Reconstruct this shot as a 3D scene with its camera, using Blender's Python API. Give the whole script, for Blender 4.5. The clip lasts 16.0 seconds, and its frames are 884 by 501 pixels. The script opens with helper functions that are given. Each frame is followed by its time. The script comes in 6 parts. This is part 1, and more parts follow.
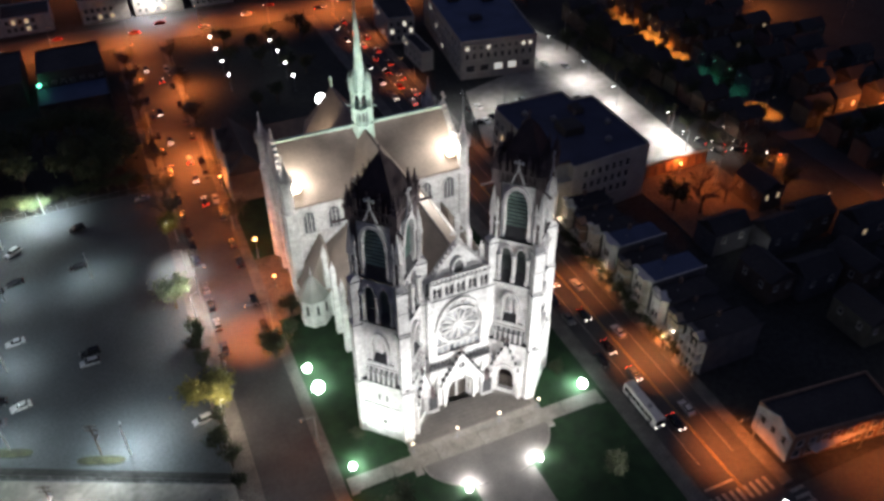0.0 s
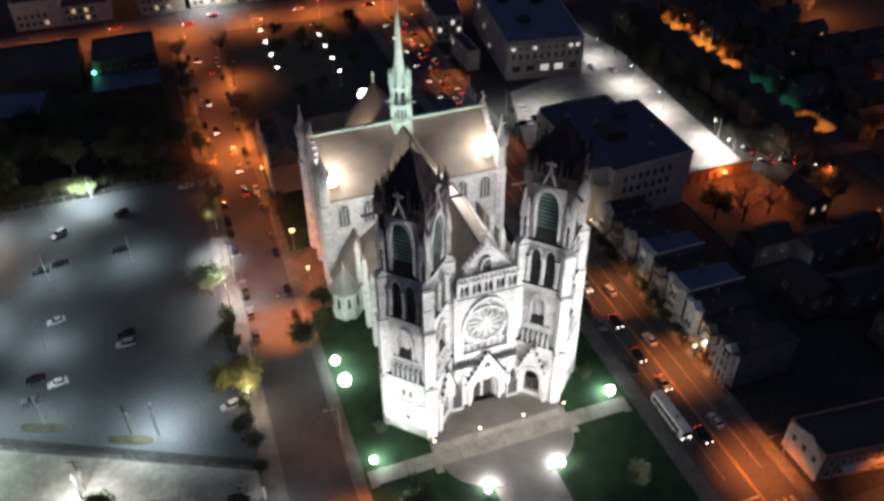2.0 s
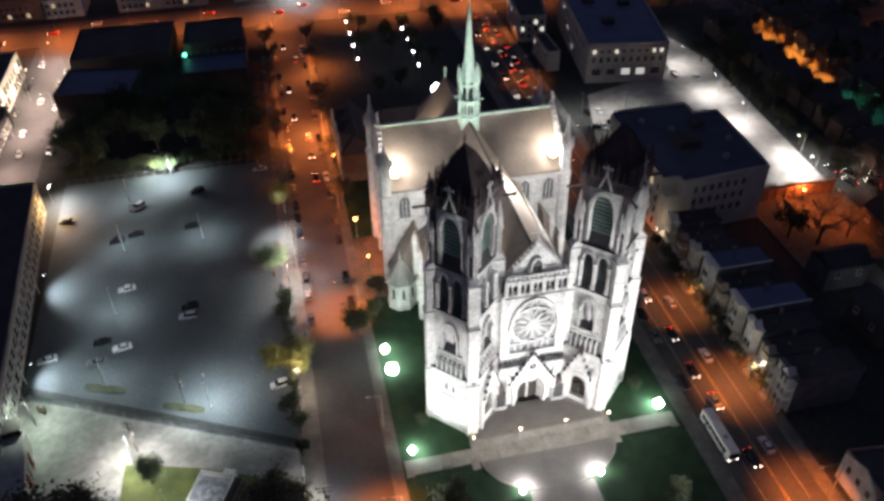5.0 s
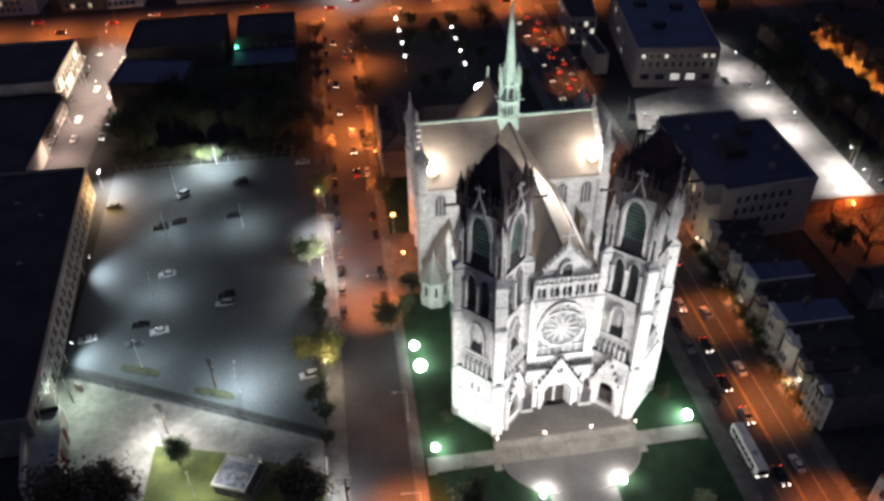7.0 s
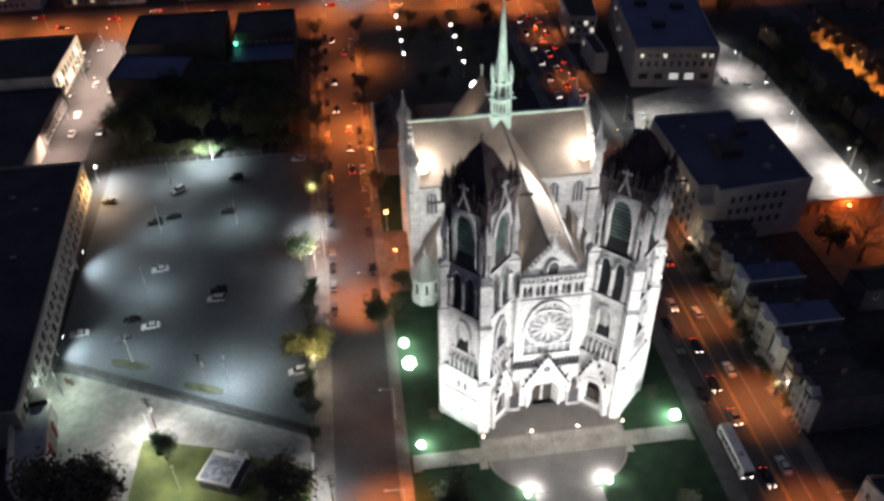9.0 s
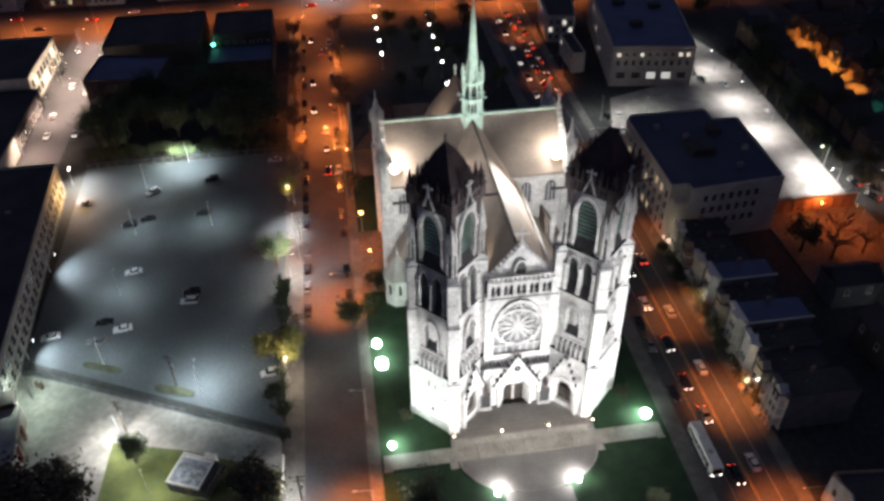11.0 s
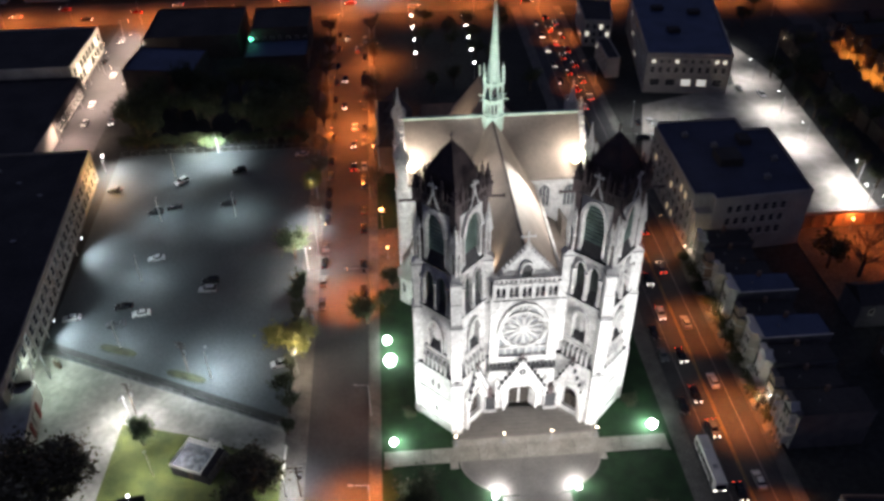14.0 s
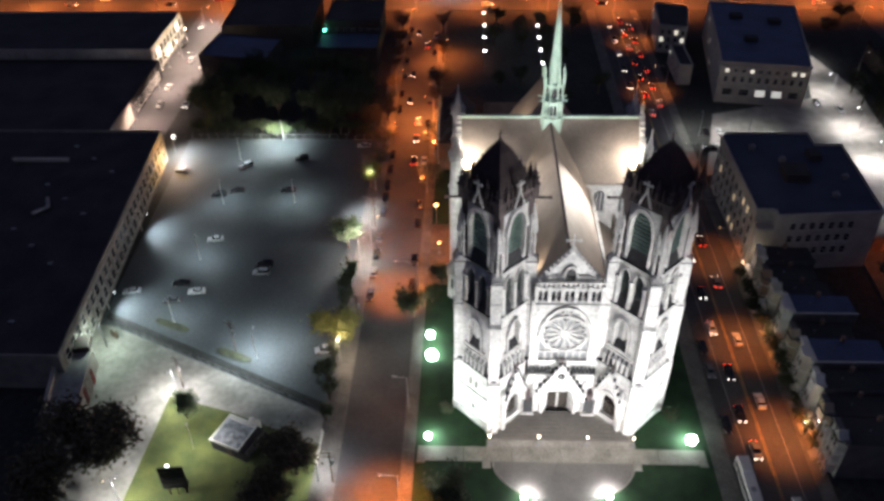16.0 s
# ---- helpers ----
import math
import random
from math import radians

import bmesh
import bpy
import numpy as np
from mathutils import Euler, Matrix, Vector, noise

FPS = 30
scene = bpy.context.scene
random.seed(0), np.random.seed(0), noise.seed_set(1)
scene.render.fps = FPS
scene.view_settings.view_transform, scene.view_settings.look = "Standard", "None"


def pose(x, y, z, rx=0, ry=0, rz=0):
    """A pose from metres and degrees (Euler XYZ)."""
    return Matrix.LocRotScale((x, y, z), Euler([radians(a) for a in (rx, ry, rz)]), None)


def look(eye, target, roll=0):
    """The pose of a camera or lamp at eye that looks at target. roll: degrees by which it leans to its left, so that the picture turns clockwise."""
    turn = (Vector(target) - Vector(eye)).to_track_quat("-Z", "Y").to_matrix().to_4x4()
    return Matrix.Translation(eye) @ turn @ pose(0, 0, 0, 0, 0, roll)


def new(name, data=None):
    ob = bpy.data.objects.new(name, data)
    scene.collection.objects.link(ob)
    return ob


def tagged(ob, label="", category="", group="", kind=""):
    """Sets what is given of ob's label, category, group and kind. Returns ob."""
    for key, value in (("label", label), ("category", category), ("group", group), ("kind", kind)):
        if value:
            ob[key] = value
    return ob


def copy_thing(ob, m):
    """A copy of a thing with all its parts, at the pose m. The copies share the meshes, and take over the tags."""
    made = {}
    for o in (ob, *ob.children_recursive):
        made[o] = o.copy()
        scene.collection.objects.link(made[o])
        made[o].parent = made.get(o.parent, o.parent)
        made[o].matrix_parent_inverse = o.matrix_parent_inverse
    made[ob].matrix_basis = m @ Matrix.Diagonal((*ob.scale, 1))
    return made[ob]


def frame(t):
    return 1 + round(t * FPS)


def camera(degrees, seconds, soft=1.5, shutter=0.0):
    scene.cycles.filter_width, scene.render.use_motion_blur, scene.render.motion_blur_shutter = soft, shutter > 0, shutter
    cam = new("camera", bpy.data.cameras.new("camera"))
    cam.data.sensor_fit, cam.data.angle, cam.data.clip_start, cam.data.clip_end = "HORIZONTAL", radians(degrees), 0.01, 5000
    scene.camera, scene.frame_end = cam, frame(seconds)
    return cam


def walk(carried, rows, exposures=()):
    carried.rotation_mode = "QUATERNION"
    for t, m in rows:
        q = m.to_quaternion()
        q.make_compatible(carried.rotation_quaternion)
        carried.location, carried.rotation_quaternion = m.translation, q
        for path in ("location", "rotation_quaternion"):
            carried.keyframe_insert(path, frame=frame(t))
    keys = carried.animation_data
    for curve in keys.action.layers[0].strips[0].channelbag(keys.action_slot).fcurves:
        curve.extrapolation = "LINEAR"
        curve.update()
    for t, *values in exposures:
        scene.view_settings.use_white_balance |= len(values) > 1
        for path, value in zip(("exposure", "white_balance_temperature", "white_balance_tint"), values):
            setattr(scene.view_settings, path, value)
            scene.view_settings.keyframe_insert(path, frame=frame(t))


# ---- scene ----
cam = camera(58.4, 16.0, soft=3.2)
PATH = [
    (0, (-51.010, -98.756, 139.371), (-50.325, -97.174, 138.003), -0.6),
    (0.5, (-50.307, -99.018, 139.112), (-49.672, -97.415, 137.744), -0.7),
    (1, (-49.632, -99.410, 138.938), (-49.048, -97.788, 137.573), -0.8),
    (1.5, (-48.819, -99.744, 138.845), (-48.250, -98.116, 137.479), -0.7),
    (2, (-47.978, -100.167, 138.955), (-47.412, -98.538, 137.589), -0.7),
    (2.5, (-47.144, -100.541, 138.966), (-46.606, -98.903, 137.600), -0.8),
    (3, (-46.299, -100.879, 138.721), (-45.799, -99.228, 137.357), -0.8),
    (3.5, (-45.558, -101.250, 138.783), (-45.095, -99.589, 137.416), -0.8),
    (4, (-44.616, -101.632, 138.890), (-44.191, -99.961, 137.524), -0.9),
    (4.5, (-43.622, -102.023, 138.727), (-43.237, -100.342, 137.360), -1.0),
    (7, (-39.424, -103.198, 138.623), (-39.202, -101.488, 137.257), -1.3),
    (7.5, (-38.436, -103.303, 138.530), (-38.251, -101.589, 137.162), -1.4),
    (8, (-37.452, -103.506, 138.472), (-37.261, -101.793, 137.104), -1.3),
    (8.5, (-36.457, -103.718, 138.390), (-36.260, -102.006, 137.023), -1.3),
    (9, (-35.320, -103.887, 138.465), (-35.119, -102.177, 137.096), -1.2),
    (11.5, (-29.499, -104.579, 138.390), (-29.272, -102.872, 137.020), -1.1),
    (12, (-28.270, -104.749, 138.293), (-28.043, -103.040, 136.925), -1.1),
    (12.5, (-27.152, -104.933, 138.217), (-26.941, -103.223, 136.850), -1.0),
    (13, (-25.883, -105.109, 138.194), (-25.700, -103.395, 136.827), -1.1),
    (13.5, (-24.734, -105.269, 138.024), (-24.589, -103.551, 136.659), -1.1),
    (14, (-23.674, -105.453, 137.872), (-23.568, -103.730, 136.507), -1.1),
    (14.5, (-22.627, -105.591, 137.831), (-22.559, -103.866, 136.467), -1.1),
    (15, (-21.349, -105.720, 137.739), (-21.329, -103.994, 136.375), -1.2),
    (15.5, (-20.420, -105.972, 137.663), (-20.447, -104.246, 136.300), -1.1),
    (16, (-19.161, -105.952, 137.858), (-19.243, -104.229, 136.492), -1.2),
]
walk(cam, [(t, look(eye, target, roll)) for t, eye, target, roll in PATH])

U = 1.1  # the plan below is drawn in units of 1.1 m; vehicles are given in metres

# ---- world and light: a city at night, lit by its own lamps ----
world = bpy.data.worlds.new("night_sky")
scene.world = world
world.use_nodes = True
wn = world.node_tree.nodes
wn["Background"].inputs[0].default_value = (0.30, 0.34, 0.62, 1)
wn["Background"].inputs[1].default_value = 0.165
scene.view_settings.exposure = 0.08

WHITE = (1.0, 0.995, 0.99)
COOL = (0.80, 0.95, 1.0)
SODIUM = (1.0, 0.245, 0.045)
MERCURY = (0.80, 1.0, 0.88)
WARM = (1.0, 0.80, 0.58)


def point(name, loc, watts, colour, size=0.25):
    data = bpy.data.lights.new(name, "POINT")
    data.energy, data.color, data.shadow_soft_size = watts * U * U, colour, size
    ob = new(name, data)
    ob.location = Vector(loc) * U
    return ob


def spot(name, eye, target, watts, colour, angle=90, blend=0.6, size=0.4):
    data = bpy.data.lights.new(name, "SPOT")
    data.energy, data.color, data.shadow_soft_size = watts * U * U, colour, size
    data.spot_size, data.spot_blend = radians(angle), blend
    ob = new(name, data)
    ob.matrix_world = look(Vector(eye) * U, Vector(target) * U)
    return ob


# ---- materials ----
def mat(name, a, b=None, rough=0.8, metal=0.0, scale=0.4, fine=6.0, bump=0.25, vary=0.12, random_part=0.0):
    """Two colours mixed by large stains, fine grain on top, a little relief."""
    m = bpy.data.materials.new(name)
    m.use_nodes = True
    n, l = m.node_tree.nodes, m.node_tree.links
    bsdf = n["Principled BSDF"]
    bsdf.inputs["Roughness"].default_value = rough
    bsdf.inputs["Metallic"].default_value = metal
    b = b or tuple(min(1, c * 0.7) for c in a)
    geo = n.new("ShaderNodeNewGeometry")
    big = n.new("ShaderNodeTexNoise")
    big.inputs["Scale"].default_value, big.inputs["Detail"].default_value = scale, 6
    small = n.new("ShaderNodeTexNoise")
    small.inputs["Scale"].default_value, small.inputs["Detail"].default_value = fine, 4
    l.new(geo.outputs["Position"], big.inputs["Vector"])
    l.new(geo.outputs["Position"], small.inputs["Vector"])
    ramp = n.new("ShaderNodeValToRGB")
    ramp.color_ramp.elements[0].position, ramp.color_ramp.elements[1].position = 0.35, 0.66
    ramp.color_ramp.elements[0].color, ramp.color_ramp.elements[1].color = (*b, 1), (*a, 1)
    l.new(big.outputs["Fac"], ramp.inputs["Fac"])
    mix = n.new("ShaderNodeMixRGB")
    mix.blend_type = "MULTIPLY"
    mix.inputs["Fac"].default_value = 1.0
    grain = n.new("ShaderNodeMapRange")
    grain.inputs["From Min"].default_value, grain.inputs["From Max"].default_value = 0.3, 0.7
    grain.inputs["To Min"].default_value, grain.inputs["To Max"].default_value = 1 - vary * 1.6, 1 + vary * 0.6
    l.new(small.outputs["Fac"], grain.inputs["Value"])
    l.new(ramp.outputs["Color"], mix.inputs["Color1"])
    l.new(grain.outputs["Result"], mix.inputs["Color2"])
    out = mix.outputs["Color"]
    if random_part:
        info = n.new("ShaderNodeObjectInfo")
        rr = n.new("ShaderNodeMapRange")
        rr.inputs["To Min"].default_value, rr.inputs["To Max"].default_value = 1 - random_part, 1 + random_part
        l.new(info.outputs["Random"], rr.inputs["Value"])
        mm = n.new("ShaderNodeMixRGB")
        mm.blend_type, mm.inputs["Fac"].default_value = "MULTIPLY", 1.0
        l.new(out, mm.inputs["Color1"])
        l.new(rr.outputs["Result"], mm.inputs["Color2"])
        out = mm.outputs["Color"]
    l.new(out, bsdf.inputs["Base Color"])
    if bump:
        bp = n.new("ShaderNodeBump")
        bp.inputs["Strength"].default_value, bp.inputs["Distance"].default_value = bump, 0.05
        l.new(small.outputs["Fac"], bp.inputs["Height"])
        l.new(bp.outputs["Normal"], bsdf.inputs["Normal"])
    return m


def glow(name, colour, strength):
    m = bpy.data.materials.new(name)
    m.use_nodes = True
    bsdf = m.node_tree.nodes["Principled BSDF"]
    bsdf.inputs["Base Color"].default_value = (*colour, 1)
    bsdf.inputs["Emission Color"].default_value = (*colour, 1)
    bsdf.inputs["Emission Strength"].default_value = strength
    return m


STONE = mat("limestone", (0.64, 0.635, 0.62), (0.47, 0.463, 0.455), 0.85, scale=0.45, fine=1.6, vary=0.18, bump=0.3)
# tower tops above the floodlight: their shade is put into this dark stone
STONE_DARK = mat("dark_unlit_stone", (0.13, 0.10, 0.10), (0.055, 0.042, 0.044), 0.9, scale=0.3, fine=2.0)
# near-black for lead and crests; also for shade on sills and in recesses
LEAD_SHADE = mat("lead_and_shade", (0.042, 0.042, 0.046), (0.024, 0.024, 0.027), 0.6, scale=0.8)
SLATE = mat("tower_slate", (0.058, 0.038, 0.038), (0.034, 0.023, 0.025), 0.75, scale=0.5, fine=3.0)
TILE = mat("roof_tile", (0.27, 0.225, 0.19), (0.20, 0.165, 0.14), 0.7, scale=0.2, fine=2.5)
COPPER = mat("verdigris_copper", (0.45, 0.58, 0.50), (0.31, 0.46, 0.38), 0.6, scale=0.8, fine=4)
LOUVRE = mat("louvre_copper", (0.26, 0.38, 0.33), (0.15, 0.23, 0.19), 0.6)
LOUVRE_DARK = mat("dark_louvre", (0.085, 0.11, 0.10), (0.05, 0.065, 0.06), 0.6)
# near-black for the shade inside openings, niches and the lantern
DARK = mat("opening_shade", (0.02, 0.02, 0.022), (0.012, 0.012, 0.014), 0.6)
GLASS = mat("leaded_glass", (0.11, 0.115, 0.125), (0.06, 0.062, 0.07), 0.3)
ROSE_GLASS = mat("pale_leaded_glass", (0.30, 0.31, 0.32), (0.17, 0.175, 0.185), 0.35, scale=1.2)
ASPHALT = mat("asphalt", (0.055, 0.055, 0.058), (0.038, 0.038, 0.042), 0.85, scale=0.12, fine=1.2, vary=0.13)
LOT = mat("lot_asphalt", (0.070, 0.082, 0.086), (0.046, 0.054, 0.058), 0.8, scale=0.07, fine=1.5, vary=0.2)
CONCRETE = mat("concrete", (0.34, 0.32, 0.29), (0.22, 0.21, 0.19), 0.85, scale=0.25, fine=2.5, vary=0.2)
DRIVE = mat("stained_drive", (0.29, 0.288, 0.26), (0.15, 0.148, 0.13), 0.9, scale=0.12, fine=0.7, vary=0.16)
DIRT = mat("bare_dirt", (0.16, 0.12, 0.085), (0.09, 0.07, 0.05), 0.95, scale=0.2, fine=1.5, vary=0.35)
PAVEMENT = mat("worn_pavement", (0.15, 0.145, 0.135), (0.09, 0.088, 0.082), 0.9, scale=0.3, fine=2.5, vary=0.3)
DOOR = mat("dark_oak", (0.035, 0.026, 0.02), (0.022, 0.017, 0.014), 0.7)
PAVING = mat("terrace_paving", (0.20, 0.185, 0.17), (0.15, 0.14, 0.13), 0.75, scale=0.2, fine=2.0)
GRASS = mat("grass", (0.013, 0.052, 0.015), (0.006, 0.026, 0.008), 0.95, scale=0.3, fine=5.0, vary=0.35, bump=0.6)
DRYGRASS = mat("dry_grass", (0.105, 0.125, 0.032), (0.055, 0.075, 0.02), 0.95, scale=0.25, fine=4.0, vary=0.3, bump=0.6)
EARTH = mat("dark_ground", (0.035, 0.036, 0.034), (0.02, 0.022, 0.02), 0.95, scale=0.05, fine=0.8, vary=0.3)
ROOF = mat("flat_roof_felt", (0.042, 0.039, 0.042), (0.022, 0.021, 0.023), 0.85, scale=0.1, fine=1.2, vary=0.2)
BRICK = mat("brown_brick", (0.26, 0.17, 0.12), (0.18, 0.12, 0.09), 0.85, scale=0.3, fine=4)
PALE = mat("pale_render", (0.42, 0.39, 0.35), (0.32, 0.30, 0.27), 0.8, scale=0.2, fine=2)
PAINT = mat("road_paint", (0.30, 0.29, 0.27), (0.16, 0.155, 0.145), 0.7, scale=1.0)
STEEL = mat("galvanised_steel", (0.32, 0.32, 0.33), (0.22, 0.22, 0.23), 0.45, metal=0.6)
WOOD = mat("pole_timber", (0.12, 0.085, 0.06), (0.08, 0.06, 0.045), 0.9)
LEAF = mat("leaves", (0.20, 0.19, 0.045), (0.11, 0.12, 0.03), 0.8, scale=1.0, random_part=0.2)
BARK = mat("bark", (0.10, 0.075, 0.055), (0.06, 0.045, 0.035), 0.95)


# ---- mesh building ----
class Solid:
    """Collects closed pieces into one mesh."""

    def __init__(self):
        self.v, self.f = [], []

    def add(self, vs, fs, m=None):
        o = len(self.v)
        self.v += [tuple(m @ Vector(p)) for p in vs] if m else [tuple(p) for p in vs]
        self.f += [tuple(i + o for i in f) for f in fs]
        return self

    def box(self, x0, x1, y0, y1, z0, z1, m=None):
        vs = [(x, y, z) for z in (z0, z1) for y in (y0, y1) for x in (x0, x1)]
        return self.add(vs, [(0, 2, 3, 1), (4, 5, 7, 6), (0, 1, 5, 4), (2, 6, 7, 3), (0, 4, 6, 2), (1, 3, 7, 5)], m)

    def loft(self, low, high, m=None):
        """Two rings of the same count joined by sides and capped; rings run anticlockwise from above."""
        n = len(low)
        fs = [tuple(range(n - 1, -1, -1)), tuple(range(n, 2 * n))]
        fs += [(i, (i + 1) % n, n + (i + 1) % n, n + i) for i in range(n)]
        return self.add(list(low) + list(high), fs, m)

    def prism(self, poly, z0, z1, m=None):
        return self.loft([(x, y, z0) for x, y in poly], [(x, y, z1) for x, y in poly], m)

    def slab(self, poly, y0, y1, m=None):
        """A polygon in x and z, anticlockwise from the front (-y), given depth from y0 to y1."""
        return self.loft([(x, y1, z) for x, z in reversed(poly)], [(x, y0, z) for x, z in reversed(poly)], m)

    def cone(self, n, r0, r1, z0, z1, x=0, y=0, turn=0.0, m=None):
        def ring(r, z):
            return [(x + r * math.cos(turn + 2 * math.pi * i / n), y + r * math.sin(turn + 2 * math.pi * i / n), z) for i in range(n)]
        return self.loft(ring(r0, z0), ring(max(r1, 0.01), z1), m)

    def ball(self, c, r, n=20, rings=10):
        """A round globe."""
        for i in range(rings):
            a, b = math.pi * (i / rings - 0.5), math.pi * ((i + 1) / rings - 0.5)
            self.cone(n, max(0.01, r * math.cos(a)), r * math.cos(b), c[2] + r * math.sin(a), c[2] + r * math.sin(b), c[0], c[1])
        return self

    def bar(self, a, b, r, n=5):
        a, b = Vector(a), Vector(b)
        d = b - a
        return self.cone(n, r, r, 0, d.length, m=Matrix.Translation(a) @ d.to_track_quat("Z", "Y").to_matrix().to_4x4())

    def blob(self, c, r, seed=0, squash=0.8):
        """A small uneven lump of eight faces."""
        rnd = random.Random(seed)
        pts = [(1, 0, 0), (-1, 0, 0), (0, 1, 0), (0, -1, 0), (0, 0, squash), (0, 0, -squash)]
        t = Matrix.Rotation(rnd.uniform(0, 6.3), 3, (rnd.uniform(-1, 1), rnd.uniform(-1, 1), 1))
        vs = [Vector(c) + t @ Vector(p) * (r * rnd.uniform(0.7, 1.25)) for p in pts]
        return self.add(vs, [(0, 2, 4), (2, 1, 4), (1, 3, 4), (3, 0, 4), (2, 0, 5), (1, 2, 5), (3, 1, 5), (0, 3, 5)])

    def wall(self, x0, x1, z0, z1, y0, y1, holes, m=None):
        """A wall along x, y0 to y1 thick, with pointed openings (centre, width, sill, spring, top) that go through it."""
        edge = x0
        for cx, w, sill, spring, top in sorted(holes):
            a, b = cx - w / 2, cx + w / 2
            self.box(edge, a, y0, y1, z0, z1, m)
            if sill > z0:
                self.box(a, b, y0, y1, z0, sill, m)
            curve = arch(cx, w, spring, top)
            half = len(curve) // 2
            self.slab([(a, z1)] + curve[:half + 1] + [(cx, z1)], y0, y1, m)
            self.slab([(cx, z1)] + curve[half:] + [(b, z1)], y0, y1, m)
            edge = b
        return self.box(edge, x1, y0, y1, z0, z1, m)

    def mesh(self, name):
        """Corners that touch are welded, so that one part is one connected piece."""
        seen, index, verts = {}, [], []
        for p in self.v:
            key = (round(p[0], 3), round(p[1], 3), round(p[2], 3))
            if key not in seen:
                seen[key] = len(verts)
                verts.append(p)
            index.append(seen[key])
        faces, had = [], set()
        for f in self.f:
            g2 = []
            for i in f:
                if index[i] not in g2:
                    g2.append(index[i])
            key = tuple(sorted(g2))
            if len(g2) > 2 and key not in had:
                had.add(key)
                faces.append(g2)
        me = bpy.data.meshes.new(name)
        me.from_pydata(verts, [], faces)
        me.update()
        return me


def arch(cx, w, spring, top, n=4):
    """Points of a pointed arch from its left springing over the apex to its right springing, in x and z."""
    left = []
    for i in range(n + 1):
        u = i / n
        left.append((cx - w / 2 * (1 - u ** 1.6), spring + (top - spring) * math.sin(u * math.pi / 2) ** 0.95))
    left[-1] = (cx, top)
    return left + [(2 * cx - x, z) for x, z in reversed(left[:-1])]


I4 = Matrix.Identity(4)


def placed(m):
    """A pose of the plan with its place in metres."""
    m = m.copy()
    m.translation = m.translation * U
    return m


def part(name, shape, material, parent=None, label="", m=None):
    """One mesh object: a part under its parent, or, without one, a thing or piece of the setting."""
    data = shape.mesh(name) if isinstance(shape, Solid) else shape
    if not data.materials:
        data.materials.append(material)
    ob = new(name, data)
    ob.matrix_basis = m or I4
    if parent:
        ob.parent = parent
    else:
        ob.matrix_basis = placed(m or I4) @ Matrix.Scale(U, 4)
    if label:
        tagged(ob, label)
    return ob


def thing(name, label, category, m=None, group="", kind="", size=U):
    ob = new(name)
    ob.empty_display_size = 0.5
    ob.matrix_basis = placed(m or I4) @ Matrix.Scale(size, 4)
    return tagged(ob, label, category, group, kind)


def setting(name, shape, material, label, category):
    return tagged(part(name, shape, material), label, category, kind="structure")


# ---- ground, streets and pavements ----
g = Solid().add([(-4000, -4000, -0.3), (4000, -4000, -0.3), (4000, 4000, -0.3), (-4000, 4000, -0.3)], [(0, 1, 2, 3)])
setting("ground", g, EARTH, "dark night-time ground of the surrounding city blocks", "ground")


def flat(name, poly, z, material, label, category, z0=-0.4):
    return setting(name, Solid().prism(poly, z0, z), material, label, category)


def rect(x0, x1, y0, y1):
    return [(x0, y0), (x1, y0), (x1, y1), (x0, y1)]


flat("road_west", rect(-42.5, -30.5, -120, 420), -0.15, ASPHALT, "asphalt side street under orange sodium light", "road")
flat("road_east", rect(32, 46.5, -120, 420), -0.15, ASPHALT, "wide asphalt avenue with lane lines and traffic", "road")
flat("road_south", rect(46.5, 300, -60, -35), -0.152, ASPHALT, "asphalt cross street beside the avenue", "road")
flat("road_north", rect(-600, 600, 222, 246), -0.148, ASPHALT, "broad asphalt boulevard lit deep orange", "road")
flat("road_far_west", rect(-131, -115, 100, 222), -0.145, ASPHALT, "pale lit service street between dark blocks", "road")
flat("road_far_east", rect(137, 147, -60, 222), -0.15, ASPHALT, "residential street under orange and green lamps", "road")
flat("pavement_west", rect(-47, -42.5, -40, 222), 0.0, PAVEMENT, "concrete pavement along the side street", "pavement")
flat("pavement_church_west", rect(-30.5, -28, -40, 222), 0.0, PAVEMENT, "narrow concrete pavement beside the church lawn", "pavement")
flat("pavement_church_east", rect(28.5, 32, -40, 222), 0.0, PAVEMENT, "concrete pavement between church lawn and avenue", "pavement")
flat("pavement_east", rect(46.5, 49.2, -34, 222), 0.0, PAVEMENT, "concrete pavement in front of the row houses", "pavement")
flat("church_lawn", rect(-28, 28.5, -60, 120), -0.02, GRASS, "dark green mown lawn round the cathedral", "lawn")
flat("parking_lot", [(-103, 34.5), (-47, 8), (-47, 117), (-106, 117)], -0.02, LOT, "grey asphalt parking lot with scattered cars", "parking lot")
flat("forecourt_path", [(-108, 34), (-100, 33), (-47, 8), (-47, 0), (-66, 8), (-80, 12), (-83, -60), (-96, -60), (-100, 20), (-110, 24)], 0.0, DRIVE,
     "pale worn concrete drive beside the lawn", "pavement")
flat("lawn_west", [(-83, -60), (-47, -60), (-47, 0), (-66, 8), (-80, 12)], -0.01, DRYGRASS, "yellow-green lawn lit by a lamp", "lawn")
flat("parking_lot_east", [(50, 98), (81, 98), (81, 66), (107, 65), (112, 150), (104, 185), (95, 145), (60, 134)], -0.02, CONCRETE, "bright floodlit concrete yard behind the block", "yard")
flat("terrace", rect(-14, 14.4, 2.1, 12), 0.36, PAVING, "grey paved terrace before the portals", "terrace")
flat("terrace_walk", rect(-27.5, 27.5, -2.9, 0.5), 0.1, CONCRETE, "pale stone walk across the front lawn", "path")
